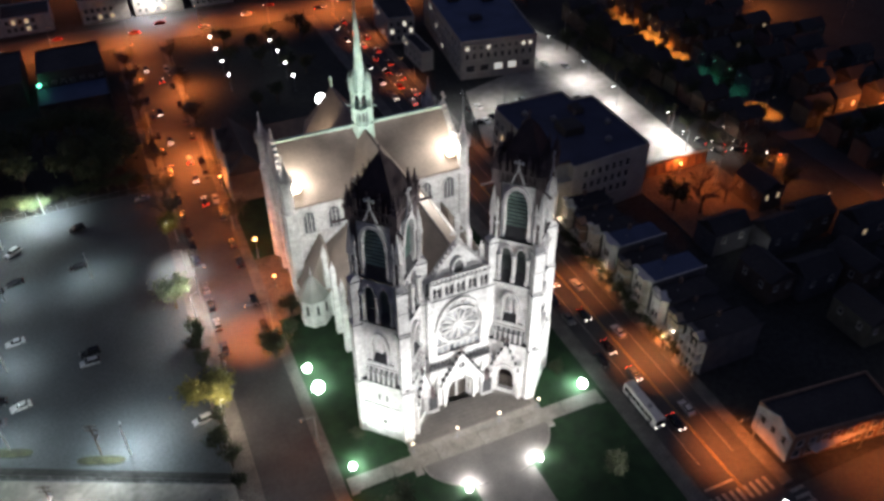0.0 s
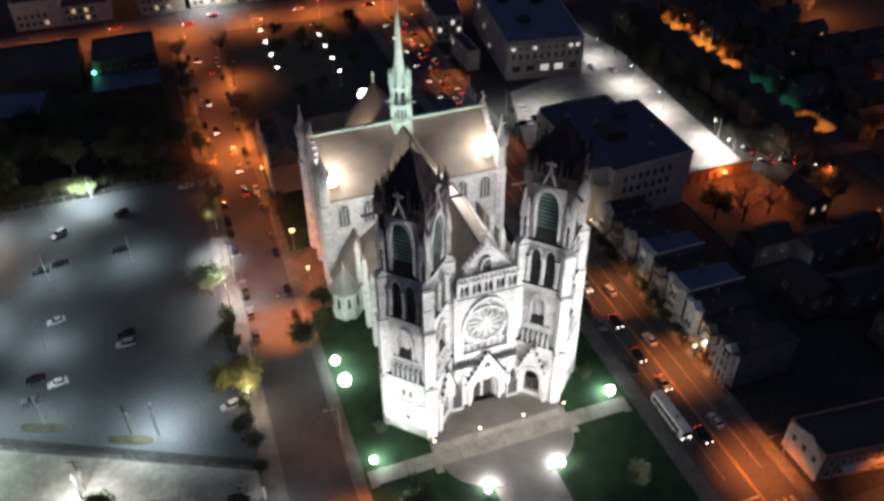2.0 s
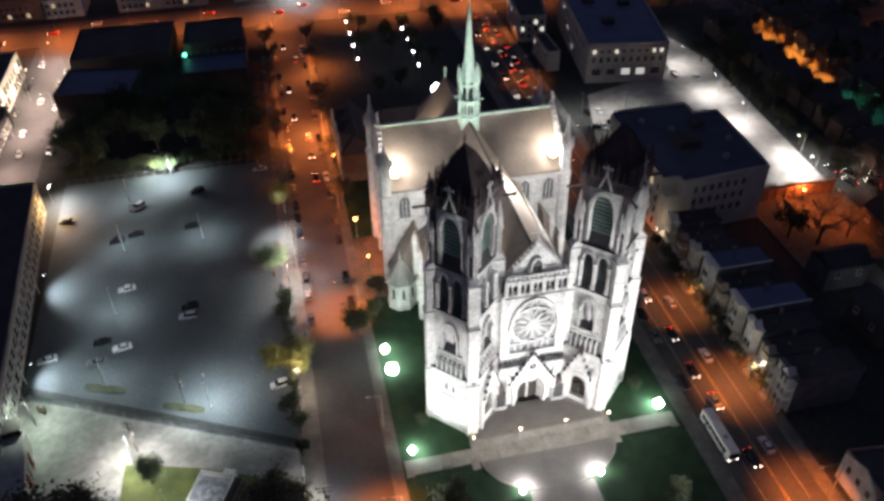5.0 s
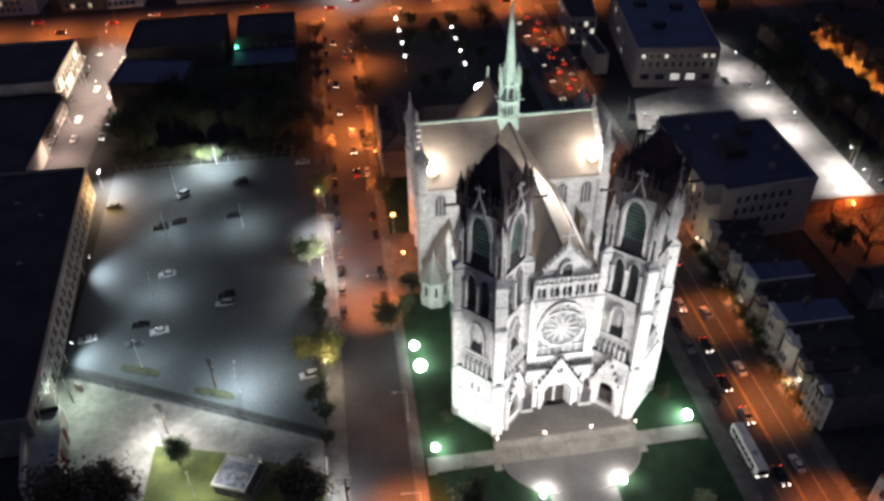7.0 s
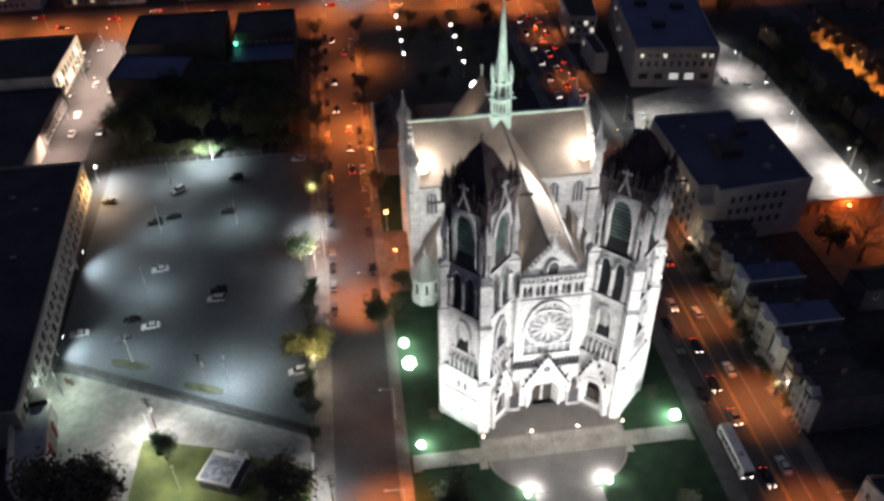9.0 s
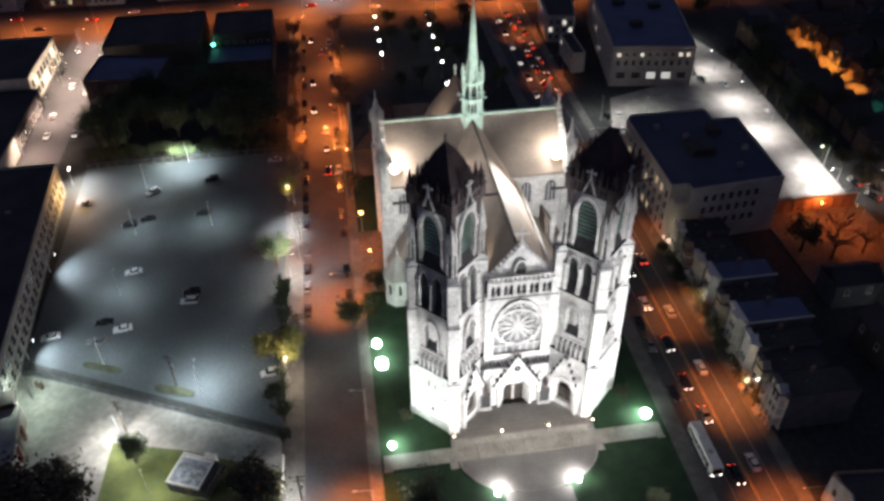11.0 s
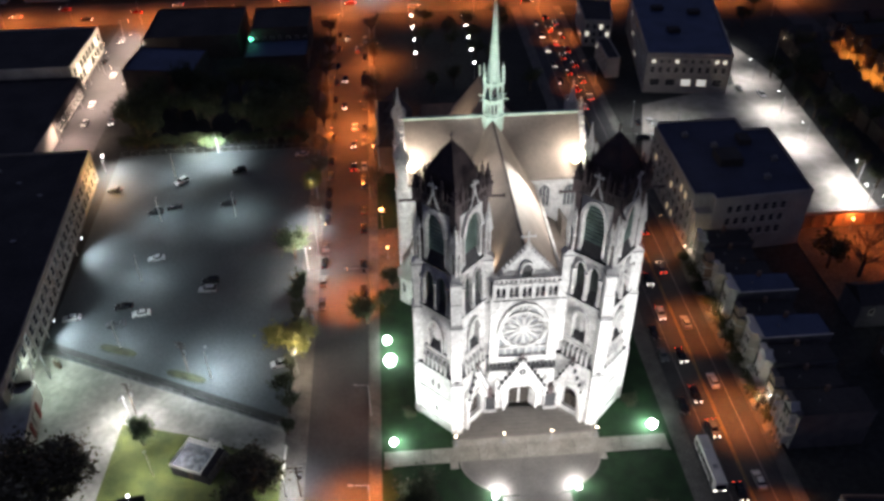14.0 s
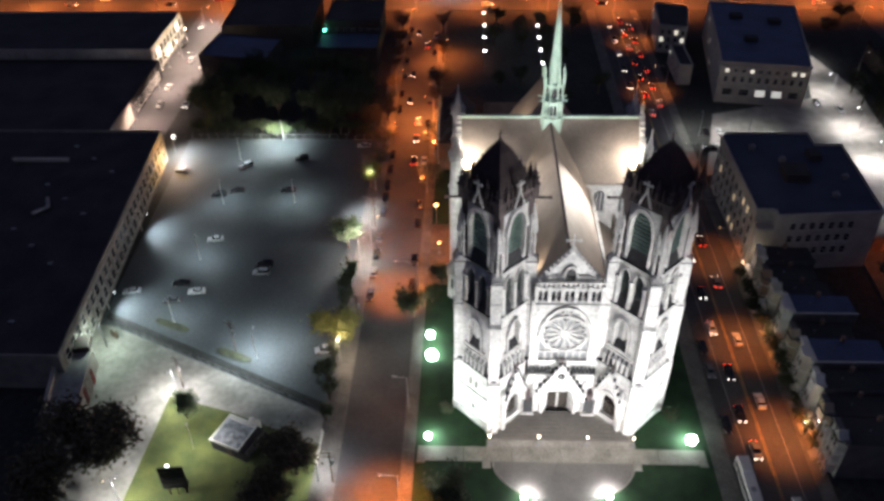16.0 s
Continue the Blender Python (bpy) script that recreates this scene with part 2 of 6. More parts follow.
apron = [(13.2 * math.cos(a) + 0.3, -3 - 8.4 * math.sin(a)) for a in [math.pi * i / 28 for i in range(29)]]
apron = [(x, y) for x, y in reversed(apron)]
flat("apron", [(-12.9, -2.9)] + [p for p in apron if p[1] < -3.01] + [(13.5, -2.9)], 0.05, PAVING, "rounded stone forecourt with kerb", "terrace")
flat("front_steps", rect(-6, 6.6, -60, -11.2), 0.02, PAVING, "broad stone path leading away from the forecourt", "path")
flat("dirt_lot", rect(79, 108, 34, 63.2), -0.05, DIRT, "bare dirt lot lit orange below the yard wall", "ground")
flat("side_court", rect(-28, -20.6, 48.5, 73), 0.03, DIRT, "brown paved court beside the transept in amber light", "court")
# the shadow band along the fence, laid on the lot as a dark strip
flat("planting_strip", [(-102.6, 34.9), (-47.3, 8.4), (-47.3, 10.8), (-102.0, 37.2)], 0.1, EARTH, "dark strip for the shadow along the parking lot fence", "planting")

# ---- cathedral ----
CX = 0.0
church = thing("cathedral", "floodlit pale limestone cathedral with twin towers and green fleche", "cathedral")


def turn(degrees):
    return Matrix.Rotation(radians(degrees), 4, "Z")


def shift(x, y, z=0):
    return Matrix.Translation((x, y, z))


def gablet(s, cx, w, z0, z1, y0, y1, m=None, t=0.32):
    """A raking gable: two sloping copings, open between them."""
    s.slab([(cx - w / 2 - t, z0), (cx - w / 2 + t, z0), (cx, z1 - 1.2 * t), (cx, z1 + t)], y0, y1, m)
    s.slab([(cx + w / 2 - t, z0), (cx + w / 2 + t, z0), (cx, z1 + t), (cx, z1 - 1.2 * t)], y0, y1, m)


def hood(s, cx, w, spring, top, y0, y1, t=0.3, m=None):
    """A moulding that follows a pointed arch."""
    a = arch(cx, w, spring, top)
    b = arch(cx, w + 2 * t, spring, top + 1.3 * t)
    for i in range(len(a) - 1):
        s.slab([a[i], a[i + 1], b[i + 1], b[i]], y0, y1, m)


def spirelet(s, x, y, z0, h, r, m=None):
    """A pinnacle: square shaft, four little gables, a crocketed spire and a knob."""
    s.box(x - r, x + r, y - r, y + r, z0, z0 + h * 0.42, m)
    s.box(x - r * 1.25, x + r * 1.25, y - r * 1.25, y + r * 1.25, z0 + h * 0.38, z0 + h * 0.44, m)
    s.cone(4, r * 1.25, 0.06, z0 + h * 0.44, z0 + h * 0.96, x, y, math.pi / 4, m)
    for u in (0.58, 0.72):
        q = r * 1.15 * (0.96 - u) / 0.52 + 0.14
        s.box(x - q, x + q, y - q, y + q, z0 + h * u, z0 + h * u + 0.16, m)
    s.cone(6, 0.16, 0.1, z0 + h * 0.95, z0 + h, x, y, 0, m)
    return s


def cross(s, x, y, z, h, m=None):
    s.cone(6, 0.28, 0.22, z, z + 0.35 * h, x, y, 0, m)
    s.box(x - 0.13, x + 0.13, y - 0.1, y + 0.1, z + 0.3 * h, z + h, m)
    s.box(x - 0.36 * h, x + 0.36 * h, y - 0.1, y + 0.1, z + 0.62 * h, z + 0.62 * h + 0.24, m)
    for a, b in ((-0.36 * h, 0), (0.36 * h, 0)):
        s.box(x + a - 0.14, x + a + 0.14, y - 0.13, y + 0.13, z + 0.58 * h, z + 0.62 * h + 0.36, m)
    return s


def cut(h, d, z):
    """A square of half width h whose corners are cut off at the distance d from the middle."""
    k = min(h, d * math.sqrt(2) - h)
    return [(-h, -k, z), (-k, -h, z), (k, -h, z), (h, -k, z), (h, k, z), (k, h, z), (-k, h, z), (-h, k, z)]


# the pieces of a tower, made once
TW = {}
TW["shaft"] = Solid().box(-3.2, 3.2, -3.2, 3.2, 0, 51)
TW["plinth"] = Solid().loft(cut(5.75, 7.9, -0.2), cut(5.6, 7.8, 1.5))
TW["base"] = Solid().wall(-5.3, 5.3, 0, 14.8, -5.4, -4.6, [(-0.6, 0.55, 9.9, 11.2, 11.7), (0.9, 0.55, 9.9, 11.2, 11.7), (0.15, 0.9, 3.4, 4.2, 4.8)])
TW["portal_wall"] = Solid().wall(-5.3, 5.3, 0, 14.8, -5.4, -4.6, [(0, 3.4, 0.36, 4.6, 7.6)])
TW["mid"] = Solid().wall(-4.6, 4.6, 14.8, 29.5, -4.75, -3.95, [(0, 3.0, 20.2, 24.2, 27.2)])
TW["lancets"] = Solid().wall(-4.2, 4.2, 29.5, 39.3, -4.3, -3.5, [(-1.4, 2.15, 30.0, 35.6, 37.9), (1.4, 2.15, 30.0, 35.6, 37.9)])
TW["belfry"] = Solid().wall(-3.95, 3.95, 39.3, 51.6, -4.05, -3.3, [(0, 4.2, 40.2, 46.8, 50.8)])
s = Solid()
hood(s, 0, 3.0, 24.2, 27.2, -5.45, -4.75, 0.42)
for q in (-1.6, 1.6):
    s.box(q - 0.2, q + 0.2, -5.15, -4.75, 20.1, 24.0)
    s.box(q - 0.34, q + 0.34, -5.25, -4.75, 23.7, 24.1)
TW["mid_hood"] = s
TW["mid_sill"] = Solid().box(-2.6, 2.6, -5.3, -4.75, 19.75, 20.1)
TW["mid_slit"] = Solid().slab([(-0.7, 20.3), (0.7, 20.3)] + list(reversed(arch(0, 1.4, 22.2, 23.2))), -3.99, -3.9)
s = Solid()
hood(s, 0, 2.15, 35.6, 37.9, -4.75, -4.3, 0.26)
TW["lancet_hood"] = s
# round shafts with capitals stand before the piers of the lancets
s = Solid().cone(8, 0.34, 0.32, 30.4, 35.4, 0, -4.62).cone(8, 0.5, 0.5, 30.0, 30.5, 0, -4.62).cone(8, 0.36, 0.58, 35.3, 36.1, 0, -4.62)
TW["shaft_column"] = s
# sills slope up into the openings, their shade put into a dark colour
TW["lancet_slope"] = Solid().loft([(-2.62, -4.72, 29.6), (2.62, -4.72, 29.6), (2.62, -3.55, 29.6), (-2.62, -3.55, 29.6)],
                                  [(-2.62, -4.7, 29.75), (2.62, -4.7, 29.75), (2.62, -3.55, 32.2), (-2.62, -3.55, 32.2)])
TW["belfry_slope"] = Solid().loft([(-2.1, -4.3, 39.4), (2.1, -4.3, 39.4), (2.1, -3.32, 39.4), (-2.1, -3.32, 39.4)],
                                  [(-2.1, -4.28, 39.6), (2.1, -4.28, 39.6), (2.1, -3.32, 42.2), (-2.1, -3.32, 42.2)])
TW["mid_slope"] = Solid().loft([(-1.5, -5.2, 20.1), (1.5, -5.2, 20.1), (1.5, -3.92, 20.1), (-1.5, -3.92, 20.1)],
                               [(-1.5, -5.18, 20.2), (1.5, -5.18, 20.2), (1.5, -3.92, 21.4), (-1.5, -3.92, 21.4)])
# a statue niche in the middle stage: a pale half-round shaft under a canopy
TW["niche_shaft"] = Solid().cone(10, 0.62, 0.55, 22.6, 25.6, 0, -4.15).cone(10, 0.85, 0.2, 25.6, 26.9, 0, -4.15).cone(10, 0.3, 0.75, 21.9, 22.6, 0, -4.15)
s = Solid()
hood(s, 0, 4.2, 46.8, 50.6, -4.75, -4.05, 0.6)
for q in (-2.25, 2.25):
    s.cone(8, 0.22, 0.2, 40.6, 46.6, q, -4.4)
    s.cone(8, 0.24, 0.42, 46.3, 46.9, q, -4.4)
gablet(s, 0, 2.2, 52.0, 54.9, -4.85, -4.6, t=0.17)
s.box(-1.2, 1.2, -4.4, -4.15, 51.0, 51.5)
cross(s, 0, -4.7, 54.7, 2.0)
TW["belfry_gable"] = s
s = Solid()
for z, h, d, far in ((14.8, 5.4, 0.22, 7.75), (29.5, 4.75, 0.2, 7.6), (39.3, 4.3, 0.2, 7.3), (51.6, 4.05, 0.55, 6.3)):
    TW["ledge%d" % int(z)] = Solid().loft(cut(h + 0.1, far - 0.1, z - 0.35), cut(h + d, far, z + 0.12))
    TW["flash%d" % int(z)] = Solid().loft(cut(h + d + 0.04, far + 0.04, z + 0.02), cut(h + d + 0.04, far + 0.04, z + 0.2))
TW["string"] = Solid().box(-4.8, 4.8, -5.62, -5.38, 8.3, 8.65)
# pale fins stand on a dark slope over the first ledge
s = Solid()
for i in range(6):
    x = -2.6 + i * 1.04
    s.loft([(x - 0.2, -5.6, 15.0), (x + 0.2, -5.6, 15.0), (x + 0.2, -4.75, 15.0), (x - 0.2, -4.75, 15.0)],
           [(x - 0.2, -5.5, 17.4), (x + 0.2, -5.5, 17.4), (x + 0.2, -4.75, 18.4), (x - 0.2, -4.75, 18.4)])
    s.box(x - 0.3, x + 0.3, -5.65, -4.8, 17.2, 17.55)
s.box(-3.2, 3.2, -5.0, -4.7, 18.3, 18.7)
TW["arcade"] = s
TW["recess"] = Solid().box(-1.5, 1.5, -3.9, -3.75, 19.8, 27.4)
# the shade between the fins is given by a dark slope
TW["arcade_dark"] = Solid().loft([(-3.1, -5.5, 14.9), (3.1, -5.5, 14.9), (3.1, -4.7, 14.9), (-3.1, -4.7, 14.9)],
                                 [(-3.1, -5.48, 15.0), (3.1, -5.48, 15.0), (3.1, -4.7, 18.2), (-3.1, -4.7, 18.2)])
TW["small_pane"] = Solid().box(-1.3, 1.6, -4.55, -4.4, 3.2, 11.4)


def louvre(w, z0, z1, y, step):
    s = Solid()
    z = z0
    while z < z1:
        s.add([(-w / 2, y, z), (w / 2, y, z), (w / 2, y + 0.3, z + step * 0.3), (-w / 2, y + 0.3, z + step * 0.3),
               (-w / 2, y, z - 0.09), (w / 2, y, z - 0.09), (w / 2, y + 0.3, z + step * 0.3 - 0.09), (-w / 2, y + 0.3, z + step * 0.3 - 0.09)],
              [(0, 1, 2, 3), (4, 7, 6, 5), (0, 4, 5, 1), (3, 2, 6, 7), (0, 3, 7, 4), (1, 5, 6, 2)])
        z += step
    return s


TW["louvre_big"] = louvre(4.2, 42.4, 50.4, -3.85, 0.8)
TW["louvre_small"] = louvre(2.15, 32.3, 37.6, -3.95, 0.62)
# dark sheets close the belfry and lancets where only shade would lie
TW["belfry_dark"] = Solid().box(-2.15, 2.15, -3.28, -3.22, 40, 51)
TW["lancet_dark"] = Solid().box(-2.6, 2.6, -3.5, -3.42, 29.8, 38.2)
# corner buttresses: stepped, each step with a sloping weathering; slender shafts dress the belfry stage
OUT = turn(-45)
for stage, (z0, z1, r, w) in enumerate(((0, 14.6, 7.6, 1.05), (14.6, 29.0, 7.45, 1.0), (29.0, 38.8, 7.15, 0.95))):
    TW["buttress%d" % stage] = Solid().box(4.6, r, -w, w, z0, z1, OUT)
    q = w + 0.06
    TW["buttress_cap%d" % stage] = Solid().loft([(4.6, -q, z1 - 0.25), (r + 0.08, -q, z1 - 0.25), (r + 0.08, q, z1 - 0.25), (4.6, q, z1 - 0.25)],
                                                [(4.6, -0.8 * w, z1 + 0.9), (r - 0.7, -0.8 * w, z1 + 0.7), (r - 0.7, 0.8 * w, z1 + 0.7), (4.6, 0.8 * w, z1 + 0.9)], OUT)
    TW["buttress_lead%d" % stage] = Solid().box(r - 2.2, r + 0.16, -q - 0.08, q + 0.08, z1 - 0.44, z1 - 0.24, OUT)
TW["buttress_band"] = Solid().box(5.0, 7.28, -1.05, 1.05, 33.6, 33.9, OUT)
TW["belfry_core"] = Solid().box(3.0, 4.25, -4.25, -3.0, 39.0, 51.6)
s = Solid()
for dx, dy in ((0.72, -0.72), (0.72, 0.3), (-0.3, -0.72)):
    s.box(3.8 + dx - 0.18, 3.8 + dx + 0.18, -3.8 + dy - 0.18, -3.8 + dy + 0.18, 39.6, 46.2)
    s.cone(4, 0.42, 0.05, 46.2, 48.6, 3.8 + dx, -3.8 + dy, math.pi / 4)
    s.box(3.8 + dx - 0.3, 3.8 + dx + 0.3, -3.8 + dy - 0.3, -3.8 + dy + 0.3, 42.6, 42.9)
s.cone(4, 0.9, 0.08, 44.5, 50.2, 4.3, -4.3, math.pi / 4)
TW["belfry_pier"] = s
TW["pinnacle"] = spirelet(Solid(), 4.1, -4.1, 51.4, 6.4, 0.58)
# pierced parapet between the pinnacles
s = Solid().wall(-3.4, 3.4, 51.9, 53.9, -4.6, -4.3, [(-2.8 + i * 0.8, 0.5, 52.1, 53.0, 53.5) for i in range(8)])
TW["parapet"] = s
TW["parapet_spike"] = Solid().box(-.14, .14, -4.61, -4.29, 53.8, 55.4).cone(4, .2, .03, 55.4, 56.3, 0, -4.45, math.pi / 4)
TW["parapet_pinnacle"] = spirelet(Solid(), 0, -4.4, 53.6, 3.9, 0.24)
TW["gargoyle"] = Solid().box(-0.16, 0.16, -2.3, 0, 0, 0.32).box(-0.2, 0.2, -2.5, -2.1, -0.05, 0.42)
s = Solid()
s.loft([(x * 3.95, y * 3.95, 51.5) for x, y in ((-1, -1), (1, -1), (1, 1), (-1, 1))],
       [(x * 2.75, y * 2.75, 57.0) for x, y in ((-1, -1), (1, -1), (1, 1), (-1, 1))])
s.loft([(x * 2.75, y * 2.75, 57.0) for x, y in ((-1, -1), (1, -1), (1, 1), (-1, 1))],
       [(x * 1.3, y * 1.3, 60.4) for x, y in ((-1, -1), (1, -1), (1, 1), (-1, 1))])
s.loft([(x * 1.3, y * 1.3, 60.4) for x, y in ((-1, -1), (1, -1), (1, 1), (-1, 1))],
       [(x * 0.12, y * 0.12, 62.1) for x, y in ((-1, -1), (1, -1), (1, 1), (-1, 1))])
TW["roof"] = s
TW["hip"] = Solid().bar((4.0, -4.0, 51.6), (2.75, -2.75, 57.05), 0.14, 4).bar((2.75, -2.75, 57.05), (1.3, -1.3, 60.45), 0.14, 4).bar((1.3, -1.3, 60.45), (0.1, -0.1, 62.1), 0.14, 4)
TW["finial"] = Solid().cone(6, 0.3, 0.2, 61.9, 62.5).cone(6, 0.14, 0.06, 62.4, 64.0).box(-0.4, 0.4, -0.08, 0.08, 63.2, 63.4)
# the portal of a tower face: a gabled porch with stepped jambs
s = Solid()
for i, (w, y) in enumerate(((3.4, -5.6), (4.2, -5.9), (5.0, -6.2))):
    t = 4.6
    hood(s, 0, w, t, 7.6 + i * 0.5, y, y + 0.32, 0.42)
    for sx in (-1, 1):
        s.box(min(sx * w / 2, sx * (w / 2 + 0.42)), max(sx * w / 2, sx * (w / 2 + 0.42)), y, y + 0.32, 0, t)
TW["portal_arch"] = s
s = Solid()
s.slab([(-3.1, 7.4), (-2.3, 7.4), (0, 13.4), (2.3, 7.4), (3.1, 7.4), (0, 15.2)], -6.5, -5.85)
TW["portal_gable"] = s
s = Solid()
cross(s, 0, -6.15, 15.0, 1.6)
TW["portal_crest"] = s
TW["portal_crocket"] = Solid().box(-0.2, 0.2, -6.55, -5.95, 7.6, 8.15)
TW["portal_tympanum"] = Solid().slab([(-2.6, 7.6), (2.6, 7.6), (0, 13.6)], -5.9, -5.45)
TW["portal_pier"] = spirelet(Solid().box(2.85, 3.45, -6.4, -5.35, 0, 8.0), 3.15, -5.9, 8.0, 3.8, 0.32)
TW["portal_door"] = Solid().box(-1.6, -0.08, -4.8, -4.65, 0.36, 4.6).box(0.08, 1.6, -4.8, -4.65, 0.36, 4.6)
TW = {k: v.mesh(k) for k, v in TW.items()}

for sx in (-1, 1):
    at = shift(CX + 0.2 + sx * 13.3, 11.3) @ turn(-sx * 45)
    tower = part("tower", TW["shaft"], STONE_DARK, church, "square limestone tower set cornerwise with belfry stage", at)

    def tp(name, key, material, k=0, label="", extra=None):
        return part(name, TW[key], material, tower, label, turn(90 * k) @ (extra or I4))

    tp("plinth", "plinth", STONE)
    for z in (14, 29, 39, 51):
        tp("cornice", "ledge%d" % z, STONE)
        tp("flashing", "flash%d" % z, LEAD_SHADE, label="dark lead flashing on the ledge")
    tp("tower_roof", "roof", SLATE, label="steep dark slate pyramid roof")
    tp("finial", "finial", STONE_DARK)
    for k in range(4):
        tp("wall", "portal_wall" if k == 0 else "base", STONE, k)
        if k:
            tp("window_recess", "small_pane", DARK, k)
            tp("string_course", "string", STONE, k)
        tp("wall", "mid", STONE, k)
        tp("wall", "lancets", STONE, k)
        tp("wall", "belfry", STONE, k)
        tp("hood_mould", "mid_hood", STONE, k)
        tp("sill", "mid_sill", STONE, k)
        tp("hood_mould", "lancet_hood", STONE, k, extra=shift(-1.4, 0))
        tp("hood_mould", "lancet_hood", STONE, k, extra=shift(1.4, 0))
        for q in (-2.75, 0, 2.75):
            tp("column", "shaft_column", STONE, k, extra=shift(q, 0))
        tp("sill_slope", "lancet_slope", LEAD_SHADE, k)
        tp("sill_slope", "belfry_slope", LEAD_SHADE, k)
        tp("sill_slope", "mid_slope", LEAD_SHADE, k)
        tp("niche_shaft", "niche_shaft", STONE, k)
        tp("gable", "belfry_gable", STONE, k)
        tp("arcade", "arcade", STONE, k)
        tp("niche_back", "recess", STONE, k)
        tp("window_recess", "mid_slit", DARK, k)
        tp("window_recess", "arcade_dark", LEAD_SHADE, k)
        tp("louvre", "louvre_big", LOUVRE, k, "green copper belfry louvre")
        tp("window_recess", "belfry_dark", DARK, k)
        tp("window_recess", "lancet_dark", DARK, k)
        tp("louvre", "louvre_small", LOUVRE_DARK, k, extra=shift(-1.4, 0))
        tp("louvre", "louvre_small", LOUVRE_DARK, k, extra=shift(1.4, 0))
        for key in ("buttress0", "buttress1", "buttress2"):
            tp("buttress", key, STONE, k)
            tp("buttress_cap", key.replace("buttress", "buttress_cap"), STONE, k)
            tp("flashing", key.replace("buttress", "buttress_lead"), LEAD_SHADE, k)
        tp("buttress_band", "buttress_band", STONE, k)
        # belfry cores and crown take the darker stone, for the unlit top
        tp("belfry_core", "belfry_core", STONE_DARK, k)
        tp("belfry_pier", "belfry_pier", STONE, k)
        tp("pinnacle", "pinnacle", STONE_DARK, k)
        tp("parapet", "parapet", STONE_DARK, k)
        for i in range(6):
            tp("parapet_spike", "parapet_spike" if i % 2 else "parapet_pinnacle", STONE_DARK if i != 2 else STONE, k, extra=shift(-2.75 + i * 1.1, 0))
        tp("roof_hip", "hip", SLATE, k)
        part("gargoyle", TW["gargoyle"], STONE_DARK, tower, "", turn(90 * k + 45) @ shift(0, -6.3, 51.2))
    tp("portal_arch", "portal_arch", STONE)
    tp("portal_gable", "portal_gable", STONE)
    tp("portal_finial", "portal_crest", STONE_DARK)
    for i in range(5):
        for q in (-1, 1):
            tp("crocket", "portal_crocket", LEAD_SHADE, extra=shift(q * 3.1 * (0.9 - i * 0.2), 0, 7.6 * (0.1 + i * 0.2)))
    tp("tympanum", "portal_tympanum", STONE)
    tp("door", "portal_door", DOOR)
    for px in (0, -6.3):
        tp("portal_pier", "portal_pier", STONE, extra=shift(px, 0))

# the front between the towers
C = shift(CX, 0)
front = part("front_wall", Solid().wall(-6.4, 6.4, 0, 14.6, 9.4, 10.6, [(0, 6.6, 0.36, 5.2, 9.9)], C), STONE, church, "pale limestone west front between the towers")
s = Solid()
ring = arch(0, 9.2, 21.4, 28.5, 8)
half = len(ring) // 2
s.slab([(-6.4, 30.2), (-6.4, 15.0), (-4.6, 15.0)] + ring[:half + 1] + [(0, 30.2)], 9.4, 10.4, C)
s.slab([(0, 30.2)] + ring[half:] + [(4.6, 15.0), (6.4, 15.0), (6.4, 30.2)], 9.4, 10.4, C)
s.box(-6.4, 6.4, 9.4, 10.4, 14.6, 15.0, C)
part("wall", s, STONE, front)
part("glass", Solid().box(-4.7, 4.7, 10.15, 10.3, 14.9, 28.7, C), ROSE_GLASS, front)
s = Solid()
hood(s, 0, 9.2, 21.4, 28.5, 8.85, 9.4, 0.5, C)
part("hood_mould", s, STONE, front)
s = Solid()
hood(s, 0, 8.5, 21.2, 28.0, 9.5, 9.9, 0.3, C)
part("inner_order", s, STONE, front)


def ring_xz(s, cx, cz, r, t, y0, y1, n=20, m=None):
    for i in range(n):
        a, b = 2 * math.pi * i / n, 2 * math.pi * (i + 1) / n
        s.slab([(cx + (r - t) * math.cos(a), cz + (r - t) * math.sin(a)), (cx + (r + t) * math.cos(a), cz + (r + t) * math.sin(a)),
                (cx + (r + t) * math.cos(b), cz + (r + t) * math.sin(b)), (cx + (r - t) * math.cos(b), cz + (r - t) * math.sin(b))], y0, y1, m)


rose = part("rose_window", Solid().cone(12, 0.5, 0.5, 0, 0.4, m=C @ shift(0, 10.1, 21.6) @ Matrix.Rotation(radians(90), 4, "X")), STONE, church,
            "great round rose window with stone tracery petals")
s = Solid()
ring_xz(s, 0, 21.6, 4.35, 0.28, 9.65, 10.12, 28, C)
part("rim", s, STONE, rose)
for i in range(12):
    a = 2 * math.pi * (i + 0.5) / 12
    s = Solid()
    ca, sa = math.cos(a), math.sin(a)
    for u in (-1, 1):
        for (r0, w0), (r1, w1) in (((0.45, 0.06), (2.2, 0.42)), ((2.2, 0.42), (3.3, 0.62)), ((3.3, 0.62), (4.1, 0.1))):
            p = [(r0 * ca - u * w0 * sa, r0 * sa + u * w0 * ca), (r1 * ca - u * w1 * sa, r1 * sa + u * w1 * ca)]
            dx, dz = p[1][0] - p[0][0], p[1][1] - p[0][1]
            d = math.hypot(dx, dz)
            nx, nz = -dz / d * 0.12, dx / d * 0.12
            s.slab([(p[0][0] - nx, p[0][1] + 21.6 - nz), (p[1][0] - nx, p[1][1] + 21.6 - nz), (p[1][0] + nx, p[1][1] + 21.6 + nz), (p[0][0] + nx, p[0][1] + 21.6 + nz)],
                   9.72, 10.08, C)
    part("petal", s, STONE, rose)
s = Solid()
